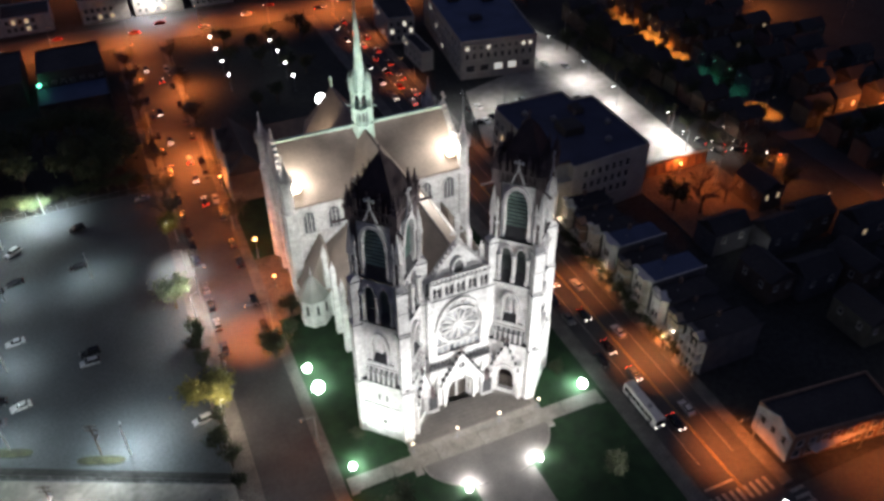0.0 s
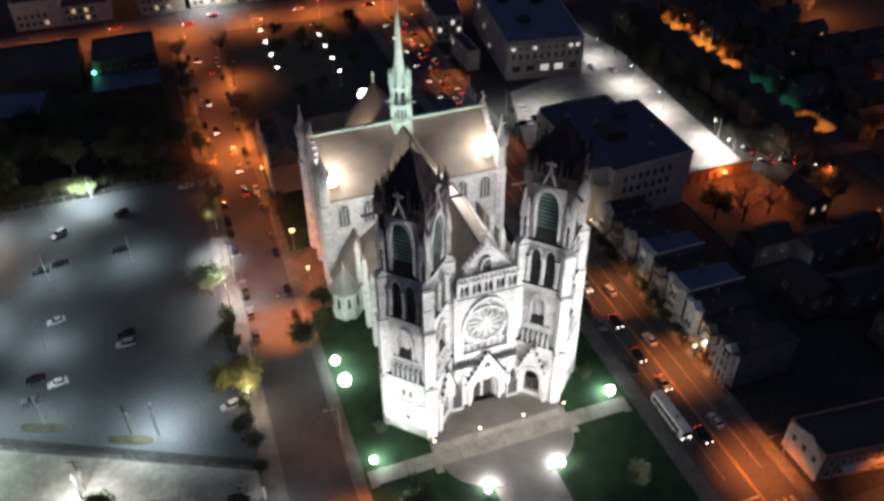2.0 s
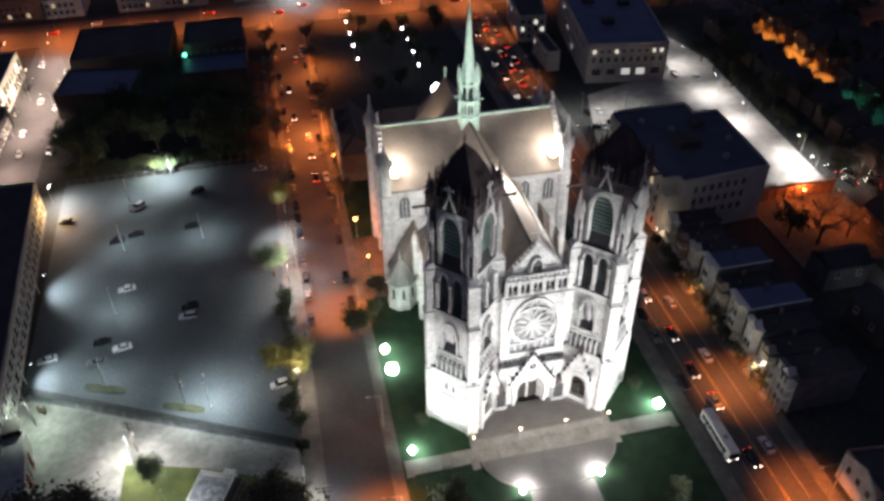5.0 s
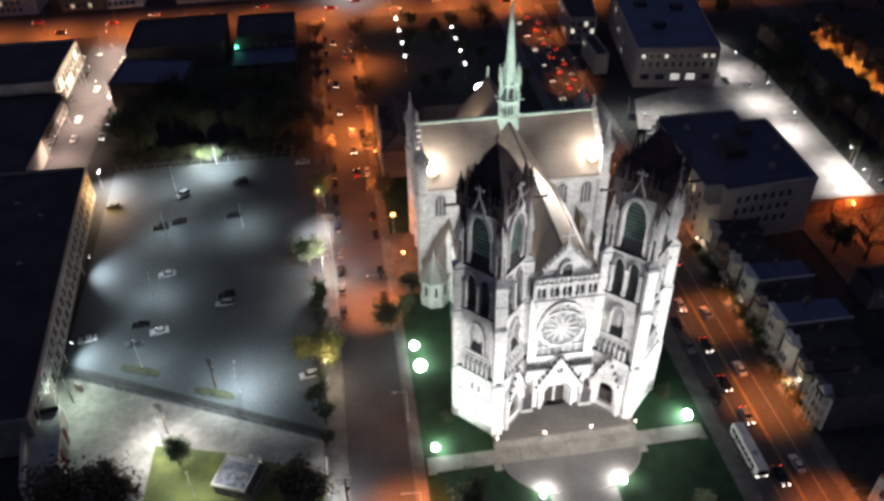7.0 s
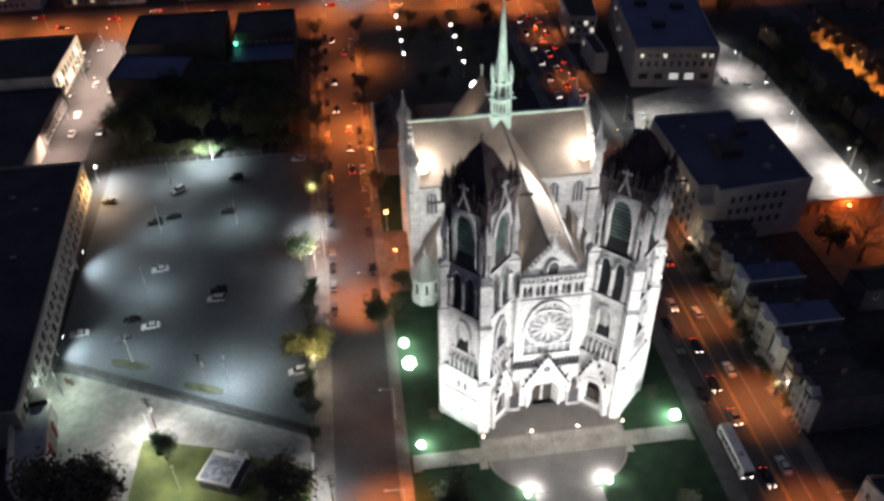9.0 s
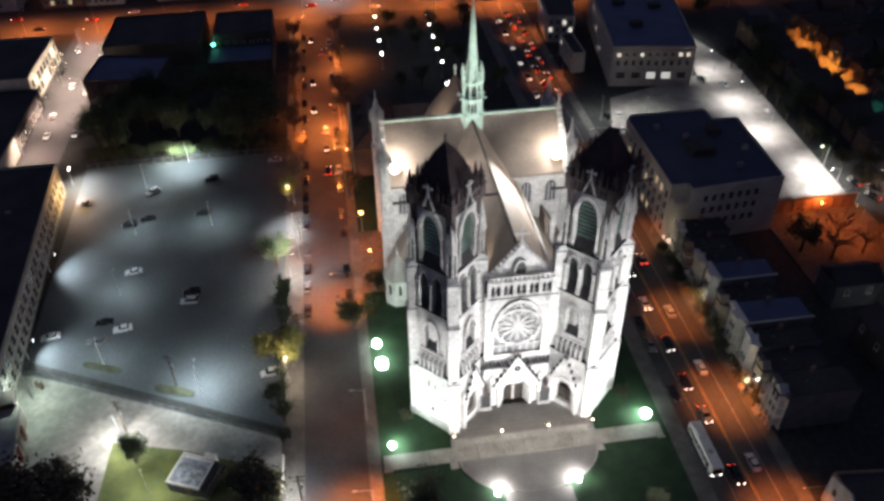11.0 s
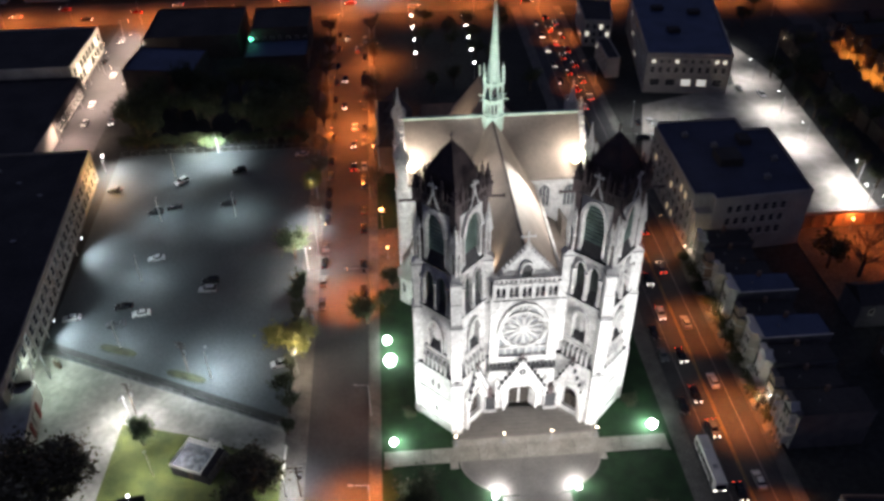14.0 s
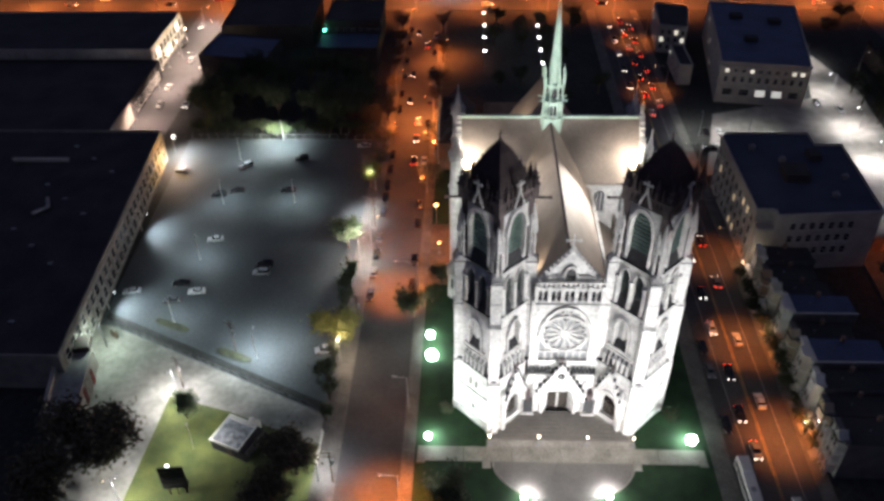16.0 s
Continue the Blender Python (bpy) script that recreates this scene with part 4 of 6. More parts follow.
windows_along(sch, 57, 55.75, 73, 57.0, (4.6, 8.2, 11.8), 7, 1.3, 1.9, 0.0, 2)
windows_along(sch, 49.6, 92, 49.6, 58, (1.4, 4.8, 8.2, 11.6), 10, 1.3, 1.9, 0.14, 3, LITWIN_DIM)
part("annex", Solid().box(50, 56, 55.7, 58.2, -0.3, 12.2), PALE, sch)
part("roof_house", Solid().box(60, 66, 70, 76, 15.7, 18.0), ROOF, sch)
part("roof_house", Solid().box(69, 72, 80, 84, 15.7, 17.4), ROOF, sch)
for x, y in ((62, 80), (70, 64), (56, 86), (75, 72)):
    part("roof_vent", Solid().box(x - .7, x + .7, y - .6, y + .6, 15.7, 16.8).cone(8, 0.3, 0.3, 16.8, 17.3, x, y), STEEL, sch)
# civic block behind the yard
civ = building("civic_building", [(62.3, 143), (89.6, 138.6), (100, 190), (70, 195)], 13.4, PALE, "three-storey pale public building with lit windows", BLUEROOF)
windows_along(civ, 63.3, 142.84, 88.6, 138.76, (10.6,), 10, 1.2, 1.1, 0.0, 11, skip=(0, 3, 8, 9))
windows_along(civ, 63.3, 142.84, 88.6, 138.76, (10.6,), 10, 1.2, 1.1, 1.0, 11, skip=(1, 2, 4, 5, 6, 7))
windows_along(civ, 63.3, 142.84, 88.6, 138.76, (7.2,), 10, 1.2, 1.9, 0.0, 12)
windows_along(civ, 63.3, 142.84, 88.6, 138.76, (2.6,), 5, 3.0, 2.2, 0.0, 13, skip=(2, 3))
windows_along(civ, 63.3, 142.84, 88.6, 138.76, (2.6,), 5, 3.0, 2.2, 1.0, 13, skip=(0, 1, 4), lit=LITWIN_PALE)
windows_along(civ, 70, 195, 62.3, 143, (2.0, 6.0, 10.2), 12, 1.2, 1.6, 0.05, 5)
for q in range(6):
    u = q / 5
    part("pilaster", Solid().box(-0.35, 0.35, -0.3, 0.1, -0.2, 12.8), PALE, civ, m=shift(62.8 + 26.3 * u, 142.95 - 4.25 * u) @ turn(-9.2))
part("cornice", Solid().box(0, 27.6, -0.5, 0.1, 12.6, 13.0), PALE, civ, m=shift(62.3, 142.9) @ turn(-9.2))
for x, y in ((76, 160), (88, 175), (76, 180)):
    part("roof_unit", Solid().box(x - 2, x + 2, y - 1.5, y + 1.5, 13.5, 15.0), ROOF, civ)
nb = building("stone_building", [(50, 182), (60, 180), (64, 200), (52, 204)], 9.5, PALE, "pale stone-fronted building beside the avenue")
windows_along(nb, 50.2, 181.9, 59.8, 180, (1.2, 4.0, 6.8), 4, 1.2, 1.6, 0.3, 9)
windows_along(nb, 52, 204, 50, 182, (1.2, 4.0, 6.8), 7, 1.2, 1.6, 0.1, 8)
nb2 = building("gabled_house", [(52.5, 155), (57, 155), (57, 172), (52.5, 172)], 6.5, PALE, "small pale house with dark doorway by the avenue")
windows_along(nb2, 52.5, 172, 52.5, 155, (1.4, 4.2), 4, 1.1, 1.5, 0.1, 8)
# west warehouse with two rows of tall windows
wh = building("warehouse", [(-101.6, 14), (-109.3, 105.5), (-190, 105.5), (-190, 14)], 9.0, GREYBRICK, "long grey brick warehouse with dark flat roof")
windows_along(wh, -101.75, 16, -109.15, 104, (1.3, 5.2), 26, 2.0, 2.6, 0.0, 4)
part("cornice", Solid().bar((-101.5, 14.5, 8.6), (-109.1, 105.0, 8.6), 0.2, 4), PALE, wh)
for i in range(12):
    y = 24 + i * 6.6
    part("skylight", Solid().box(-0.6, 0.6, -0.4, 0.4, 9.1, 9.6), STEEL, wh, m=shift(-116 - (i % 3) * 7.5, y))
part("roof_sign_base", Solid().box(-146, -130, 88.5, 89.3, 9.1, 10.2), PALE, wh)
part("roof_pipe", Solid().bar((-128, 70, 9.8), (-126, 66, 9.8), 0.5, 6).bar((-126, 66, 9.8), (-129, 63, 9.8), 0.5, 6), STEEL, wh)
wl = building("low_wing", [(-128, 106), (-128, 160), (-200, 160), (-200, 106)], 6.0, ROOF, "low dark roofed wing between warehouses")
windows_along(wl, -128, 132, -128, 158, (1.2,), 7, 2.0, 2.4, 0.0, 4)
part("lit_wall", Solid().box(-127.95, -127.7, 112, 129, 0, 6.6), PALE, wl)
wf = building("warehouse", [(-131, 162), (-131, 197), (-260, 197), (-260, 162)], 9.0, PALE, "distant warehouse with pale panelled walls")
windows_along(wf, -131, 163, -131, 196, (1.2, 5.0), 9, 2.0, 2.6, 0.35, 6)
for i in range(14):
    part("pilaster", Solid().box(-135 - i * 6, -134.4 - i * 6, 161.6, 162, 0, 8.8), PALE, wf)
an = building("gatehouse", [(-106.2, 24.5), (-100.5, 0), (-95.0, 2.5), (-98.3, 20.5)], 4.6, PALE, "low pale annex with grey roof and striped gable", mat("grey_roofing", (0.36, 0.36, 0.34), (0.22, 0.22, 0.2)), parapet=0.5)
for i in range(5):
    part("stripe", Solid().box(-0.7, 0.7, -0.1, 0.1, 0.6, 4.2), PALE if i % 2 else mat("red_stripe", (0.22, 0.05, 0.04)), an, m=shift(-95.4 - i * 0.36, 4.6 + i * 2.6) @ turn(101))
part("edge_wall", Solid().box(-0.35, 0.35, -23.5, -1.0, 4.6, 6.2), PALE, an, "tall pale edge wall of the annex roof", shift(-106.0, 24.0) @ turn(13.4))
part("roof_house", Solid().box(-5.6, -0.3, -4.6, -0.6, 4.6, 6.0), DIM_BRICK, an, "dark box on the annex roof", shift(-99.6, 24.6) @ turn(13.4))
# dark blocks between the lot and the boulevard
building("blue_roofed_building", [(-113.5, 160), (-89, 156), (-87, 174), (-111, 179)], 8, DIM_BRICK, "dark building with a blue flat roof", BLUEROOF)
db = building("dark_block", [(-73, 186), (-52, 186), (-52, 206), (-73, 206)], 10, DIM_BRICK, "dim rendered block with one green lamp")
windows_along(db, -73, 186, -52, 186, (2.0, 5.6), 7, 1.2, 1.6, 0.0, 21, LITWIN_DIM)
building("low_roofed_block", [(-74, 170), (-52, 170), (-52, 184), (-74, 184)], 6, DIM_BRICK, "low dark block with bluish roof", BLUEROOF)
building("dark_block", [(-112, 186), (-78, 186), (-78, 214), (-112, 214)], 8, DIM_BRICK, "dark unlit block near the boulevard")
rect_h = building("rectory", [(-27, 100), (-17, 100), (-17, 122), (-27, 122)], 9, BRICK, "brown stone rectory with steep gables behind the church", parapet=0.3)
part("gable_roof", Solid().slab([(-5.4, 9), (5.4, 9), (0, 15)], -11.3, 11.3, shift(-22, 111)), SLATE, rect_h)
for i in range(3):
    gy = 103.5 + i * 7.2
    part("wall_gable", Solid().slab([(-2.6, 0), (2.6, 0), (2.6, 9.5), (0, 14.5), (-2.6, 9.5)], -0.35, 0.35, shift(-27.2, gy) @ turn(90)), PALE, rect_h, "steep pale stone gable")
    part("cross_roof", Solid().slab([(-2.9, 9.3), (2.9, 9.3), (0, 14.2)], 0.3, 5.4, shift(-27.2, gy) @ turn(-90)), SLATE, rect_h)
windows_along(rect_h, -27, 122, -27, 100, (1.5, 5.2), 6, 1.2, 2.0, 0.12, 31, LITWIN_DIM)
rh2 = building("rectory", [(-14, 106), (4, 106), (4, 122), (-14, 122)], 8, BRICK, "brown stone rectory wing with slate roof", parapet=0.3)
part("gable_roof", Solid().slab([(-8.3, 8), (8.3, 8), (0, 14.5)], -9.2, 9.2, shift(-5, 114) @ turn(90)), SLATE, rh2, "dark slate rectory roof")
windows_along(rh2, -14, 106, 4, 106, (1.5, 5.0), 6, 1.2, 1.9, 0.1, 33, LITWIN_DIM)
part("turret_roof", Solid().cone(8, 3.2, 0.1, 9, 16, -12, 100).cone(8, 2.9, 2.9, 0, 9, -12, 100), COPPER, rh2, "green copper turret roof")

# ---- row houses east of the avenue ----
TRIM = mat("white_trim", (0.62, 0.60, 0.56), (0.5, 0.48, 0.45), 0.65)
FRONTS = [mat("house_front_" + n, c) for n, c in (("cream", (0.52, 0.48, 0.41)), ("grey", (0.50, 0.49, 0.47)), ("brick", (0.28, 0.18, 0.13)), ("white", (0.70, 0.69, 0.66)), ("tan", (0.42, 0.34, 0.25)))]


# side walls are darker than the facades
SIDE = mat("dark_side_wall", (0.13, 0.125, 0.13), (0.09, 0.088, 0.095), 0.9)


def row_house(y0, w, h, d, front, label, roof_m, bay=True, stoop=True):
    b = thing("row_house", label, "house", shift(49.8, y0), group="row houses on the avenue")
    part("wall", Solid().box(0.42, d, 0.05, w - 0.05, -0.3, h), SIDE, b, "dark side walls")
    part("facade", Solid().box(0.3, 0.42, 0.05, w - 0.05, -0.3, h), front, b)
    part("roof", Solid().loft([(0.5, 0.1, h), (d, 0.1, h), (d, w - 0.1, h), (0.5, w - 0.1, h)], [(0.5, 0.1, h + 0.5), (d, 0.1, h + 0.1), (d, w - 0.1, h + 0.1), (0.5, w - 0.1, h + 0.5)]), roof_m, b)
    pale = roof_m is BLUEROOF
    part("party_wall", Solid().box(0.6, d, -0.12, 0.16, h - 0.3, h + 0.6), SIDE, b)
    part("coping", Solid().box(0.5, d, -0.16, 0.2, h + 0.6, h + 0.72), FRAME if pale else ROOF, b, "pale coping on the party wall" if pale else "")
    bright = front in (FRONTS[0], FRONTS[3])
    rise = 0.9 if bright else 0.35
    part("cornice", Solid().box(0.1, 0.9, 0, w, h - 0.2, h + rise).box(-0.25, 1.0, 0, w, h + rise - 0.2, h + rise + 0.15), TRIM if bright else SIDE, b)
    if bay:
        by = w * 0.36
        top = h + (1.0 if bright else 0.1)
        part("bay", Solid().prism([(-1.1, by - 1.15), (-1.1, by + 1.15), (0.35, by + 1.75), (0.35, by - 1.75)][::-1], 0.4, top), front, b)
        part("bay_cap", Solid().prism([(-1.35, by - 1.3), (-1.35, by + 1.3), (0.5, by + 1.95), (0.5, by - 1.95)][::-1], top, top + 0.22), TRIM if bright else ROOF, b)
        if not pale:
            part("bay_gable", Solid().slab([(-1.35, 0), (1.35, 0), (0, 1.5)], -0.9, 0.9, shift(-0.2, by, top + 0.2) @ turn(-90)), front, b, "small gable over the bay")
        for lev in (3.3, 6.2):
            part("band", Solid().prism([(-1.2, by - 1.2), (-1.2, by + 1.2), (0.35, by + 1.85), (0.35, by - 1.85)][::-1], lev, lev + 0.18), TRIM, b)
        for z in (1.3, 4.4, 7.3):
            if z + 1.6 < h:
                for q in (-0.56, 0.56):
                    window(b, shift(-1.1, by + q, z) @ turn(-90), 0.8, 1.6, LITWIN_DIM if q > 0 and (int(y0 * 7) + int(z)) % 11 == 0 else None)
    for z in (4.4, 7.3) if bay else (1.3, 4.4, 7.3):
        if z + 1.6 < h:
            for q in ((0.76,) if bay else (0.25, 0.75)):
                window(b, shift(0.3, w * q, z) @ turn(-90), 1.1, 1.6)
    part("door", Solid().box(0.18, 0.34, w * 0.76 - 0.55, w * 0.76 + 0.55, 0.9, 3.1), WOOD, b)
    if stoop:
        part("porch_roof", Solid().box(-1.6, 0.35, w * 0.55, w * 0.97, 3.4, 3.65), TRIM, b)
        for q in (0.58, 0.94):
            part("porch_post", Solid().box(-1.5, -1.36, w * q - .07, w * q + .07, 0.9, 3.4), TRIM, b)
        if y0 < 0:
            for lev in (3.4, 6.4):
                part("gallery", Solid().box(-1.6, 0.35, 0.1, w - 0.1, lev, lev + 0.2), TRIM, b)
                part("gallery_rail", Solid().box(-1.6, -1.5, 0.1, w - 0.1, lev + 0.9, lev + 1.0), TRIM, b)
            for q in range(5):
                part("column", Solid().box(-1.6, -1.4, 0.2 + q * (w - 0.6) / 4, 0.4 + q * (w - 0.6) / 4, 0, h - 0.1), TRIM, b)
        for i in range(4):
            part("step", Solid().box(-1.7 - i * 0.3, 0.3, w * 0.6, w * 0.92, 0, 0.9 - i * 0.22), CONCRETE, b)
    part("chimney", Solid().box(d * 0.5, d * 0.5 + 0.8, w - 0.9, w - 0.3, h, h + 1.6), BRICK, b)
    part("roof_vent", Solid().cone(8, 0.14, 0.14, h, h + 0.8, d * 0.35, w * 0.5), STEEL, b)
    return b


ROWS = [(-5.0, 6.4, 9.0, 15, 1, ROOF, "grey gabled house with white trimmed porch"), (2.2, 5.6, 8.2, 13, 4, ROOF, "tan brick house with bay window"),
        (8.4, 5.4, 8.8, 14, 3, ROOF, "white-fronted house with bay window and cornice"), (14.6, 6.8, 9.6, 15.5, 0, BLUEROOF, "pale house with cornice and bluish flat roof"),
        (21.8, 5.8, 8.4, 12, 4, ROOF, "tan house with bay window and stoop"), (28.2, 6.2, 10.0, 14, 3, BLUEROOF, "tall pale house with bluish roof and white coping"),
        (35.4, 5.4, 8.6, 12, 0, ROOF, "cream stuccoed house with porch"), (41.4, 5.6, 8.0, 11, 2, ROOF, "brown brick house with dark cornice"), (47.6, 5.6, 8.6, 12, 0, ROOF, "cream house with bay window beside the school")]
for y0, w, h, d, c, r, label in ROWS:
    row_house(y0, w, h, d, FRONTS[c], label, r, bay=True, stoop=True)
shop = building("corner_shop", [(51, -30), (74, -33), (76, -23), (51, -20.5)], 6.6, FRONTS[2], "low brick corner building with pale end wall")
part("end_wall", Solid().slab([(-4.6, -0.2), (4.6, -0.2), (4.6, 5.6), (0.6, 8.4), (-4.6, 6.4)], -0.18, 0.18, shift(50.85, -25.3) @ turn(-90)), FRONTS[1], shop, "pale gabled end wall")
windows_along(shop, 51.4, -30.0, 73.6, -32.95, (0.8, 3.8), 8, 1.4, 1.6, 0.1, 41, LITWIN_DIM)
windows_along(shop, 50.66, -21.5, 50.66, -29.5, (3.6,), 3, 1.1, 1.6, 0, 41)
part("awning", Solid().box(55, 71, -1.2, 0.4, 3.0, 3.2, shift(0, -31.2)), TRIM, shop)
# houses deeper in the eastern blocks: low pitched roofs in the dark
rnd = random.Random(12)
# front colours darkened to stand for the unlit east blocks
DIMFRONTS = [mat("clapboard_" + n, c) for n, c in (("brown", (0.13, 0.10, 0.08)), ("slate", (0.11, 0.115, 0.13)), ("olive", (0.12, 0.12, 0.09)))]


def dark_house(x, y, w, d, h, a):
    b = thing("house", "small dark frame house with pitched roof in the unlit block", "house", shift(x, y) @ turn(a), group="houses of the east blocks")
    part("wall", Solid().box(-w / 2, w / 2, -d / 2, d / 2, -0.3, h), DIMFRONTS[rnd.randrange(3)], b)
    part("roof", Solid().slab([(-w / 2 - 0.3, h - 0.1), (w / 2 + 0.3, h - 0.1), (0, h + 2.6)], -d / 2 - 0.3, d / 2 + 0.3), ROOF, b)
    for q in (-1, 1):
        window(b, shift(q * w / 4, -d / 2, 3.6), 1.0, 1.4, LITWIN_DIM if rnd.random() < 0.07 else None)
        window(b, shift(-w / 2, q * d / 4, 3.6) @ turn(-90), 1.0, 1.4, LITWIN_DIM if rnd.random() < 0.06 else None)


for ix, x in enumerate((152, 165, 182, 196)):
    for iy in range(18):
        if rnd.random() < 0.85:
            dark_house(x + rnd.uniform(-1, 1), -30 + iy * 12.5 + rnd.uniform(-1.5, 1.5), rnd.uniform(6.5, 8), rnd.uniform(9, 12), rnd.uniform(5.5, 7.5), 90)
for x in (118,):
    for iy in range(4):
        if rnd.random() < 0.9:
            dark_house(x + rnd.uniform(-1, 1), -20 + iy * 12.5 + rnd.uniform(-1.5, 1.5), rnd.uniform(6.5, 8), rnd.uniform(9, 11), rnd.uniform(5.5, 7.5), 90)
for iy in range(14):
    dark_house(127.5 + rnd.uniform(-0.8, 0.8), 74 + iy * 7.6 + rnd.uniform(-0.6, 0.6), rnd.uniform(6.0, 6.8), rnd.uniform(8.5, 10), rnd.uniform(5.0, 6.2), 90)
for x, y in ((92, -8), (102, -14), (92, 8), (104, 6), (82, 12), (96, 24), (108, 26), (84, 30), (106, 42), (70, -48), (84, -50)):
    dark_house(x, y, 7.5, 11, 6.5, rnd.choice((0, 90)))
for i in range(22):
    x = -250 + i * 24 + rnd.uniform(-4, 4)
    b = building("boulevard_building", rect(x, x + rnd.uniform(14, 20), 252, 268), rnd.uniform(6, 11), FRONTS[rnd.randrange(5)], "low shop building along the orange boulevard")
    windows_along(b, x + 1, 252, x + 13, 252, (1.2, 4.2), 5, 1.4, 1.6, 0.14, i, LITWIN_DIM)
for i in range(70):
    x, y = rnd.uniform(-330, 380), rnd.uniform(285, 560)
    w, d = rnd.uniform(10, 24), rnd.uniform(10, 20)
    building("distant_building", rect(x, x + w, y, y + d), rnd.uniform(6, 14), FRONTS[rnd.randrange(5)], "distant dark city building beyond the boulevard")

# retaining wall of the yard, lit orange
rw = setting("yard_wall", Solid().box(81, 106, 63.4, 64.2, -0.2, 3.6).box(80.8, 106.2, 63.2, 64.4, 3.6, 3.9), mat("rust_brick", (0.36, 0.2, 0.12), (0.26, 0.14, 0.09)), "brick retaining wall lit orange", "wall")
for i in range(9):
    part("pilaster", Solid().box(-0.3, 0.3, -0.25, 0.1, -0.2, 3.5), BRICK, rw, m=shift(82.5 + i * 2.8, 63.4))
rail = setting("yard_fence", Solid().box(81, 106, 64.0, 64.06, 5.0, 5.1), STEEL, "thin steel fence on the yard wall", "fence")
for i in range(13):
    part("post", Solid().box(-0.04, 0.04, -0.04, 0.04, 3.8, 5.1), STEEL, rail, m=shift(81 + i * 2.05, 64.03))

# ---- road paint ----
def stripe(x0, x1, y0, y1, z=-0.144, label="painted lane line"):
    setting("lane_line", Solid().box(x0, x1, y0, y1, -0.16, z), PAINT, label, "road marking")


YEL = mat("yellow_road_paint", (0.30, 0.21, 0.07), (0.18, 0.13, 0.05), 0.7)
for x in (39.2, 39.55):
    setting("centre_line", Solid().box(x, x + 0.16, -33, 222, -0.16, -0.144), YEL, "yellow double centre line of the avenue", "road marking")
stripe(35.3, 35.45, -24, 210)
stripe(43.4, 43.55, -24, 210)
for i in range(9):
    setting("crosswalk_bar", Solid().box(31.9 + i * 1.55, 32.6 + i * 1.55, -34, -31, -0.16, -0.143), PAINT, "worn white crosswalk bar", "road marking")
for i in range(7):
    setting("crosswalk_bar", Solid().box(47, 50.2, -36 - i * 1.6, -35.3 - i * 1.6, -0.16, -0.143), PAINT, "worn white crosswalk bar", "road marking")
stripe(32.6, 39.0, -29.4, -28.9, label="white stop line")
stripe(49.6, 50.0, -46, -37, label="white stop line")
# planted islands and kerbs of the lot
TURF = mat("worn_turf", (0.055, 0.06, 0.026), (0.022, 0.026, 0.013), 0.95, scale=0.5, fine=4.0, vary=0.3)
for x, y, a in ((-86, 33.2, -22), (-69.5, 24.0, -22)):
    oval = [(math.copysign(abs(math.cos(q)) ** 0.6, math.cos(q)), math.copysign(abs(math.sin(q)) ** 0.8, math.sin(q))) for q in [math.pi * i / 14 for i in range(28)]]
    isl = setting("traffic_island", Solid().prism([(4.9 * u, 1.2 * v) for u, v in oval], -0.1, 0.12, shift(x, y) @ turn(a)), LOT, "kerbed island in the parking lot", "island")
    part("turf", Solid().prism([(4.7 * u, 1.0 * v) for u, v in oval], 0.1, 0.17, shift(x, y) @ turn(a)), TURF, isl)
kerb = Solid()
pts = [(13.35 * math.cos(math.pi * i / 28) + 0.3, -3 - 8.55 * math.sin(math.pi * i / 28)) for i in range(29)]
for i in range(28):
    if abs(pts[i][0]) > 3.6 or pts[i][1] > -10.8:
        kerb.bar((*pts[i], 0.12), (*pts[i + 1], 0.12), 0.16, 4)
setting("apron_kerb", kerb, CONCRETE, "curved pale stone kerb of the forecourt", "kerb")
for i in range(4):
    setting("terrace_step", Solid().box(-14.2 + 0.05 * i, 14.6 - 0.05 * i, 0.52 + i * 0.4, 2.1, 0.0, 0.09 * (i + 1) - 0.01 * (i == 3)), CONCRETE, "pale stone step up to the terrace", "step")

for sx in (-1, 1):
    setting("terrace_kerb", Solid().bar((sx * 13.6, 2.2, 0.4), (sx * 13.6, 4.4, 0.4), 0.16, 4).bar((sx * 12.3, 4.2, 0.4), (sx * 7.4, 8.4, 0.4), 0.14, 4), CONCRETE, "pale stone kerb at the terrace's edge", "kerb")
    for x0, y0, y1 in ((27.6, -3.4, -2.9), (15.0, -4.4, -2.9)):
        setting("walk_kerb", Solid().box(min(sx * x0, sx * (x0 - 1.6)), max(sx * x0, sx * (x0 - 1.6)), y0, y1, 0, 0.22), CONCRETE, "short pale kerb where the walk meets the forecourt", "kerb")
JOINT = mat("paving_joint", (0.10, 0.093, 0.085), (0.07, 0.065, 0.06), 0.9)
for i in range(9):
    setting("paving_joint", Solid().box(-13.9, 14.3, 2.95 + i * 1.0, 3.0 + i * 1.0, 0.34, 0.366), JOINT, "thin dark joint in the terrace paving", "paving")
for x in (-18.6, -9.3, 0.0, 9.3, 18.6):
    setting("paving_joint", Solid().box(x - 0.04, x + 0.04, -2.85, 0.45, 0.08, 0.106), JOINT, "thin dark joint in the stone walk", "paving")

# ---- vehicles ----
TYRE = mat("tyre_rubber", (0.02, 0.02, 0.02), (0.015, 0.015, 0.015), 0.9)
CARGLASS = mat("car_glass", (0.015, 0.017, 0.02), (0.01, 0.012, 0.014), 0.08, bump=0)
HEADLAMP = glow("headlamp", (1.0, 0.95, 0.85), 7)
TAILLAMP = glow("tail_lamp", (1.0, 0.06, 0.03), 5)
LENS = mat("lamp_lens", (0.5, 0.5, 0.5), (0.4, 0.4, 0.4), 0.2, bump=0)
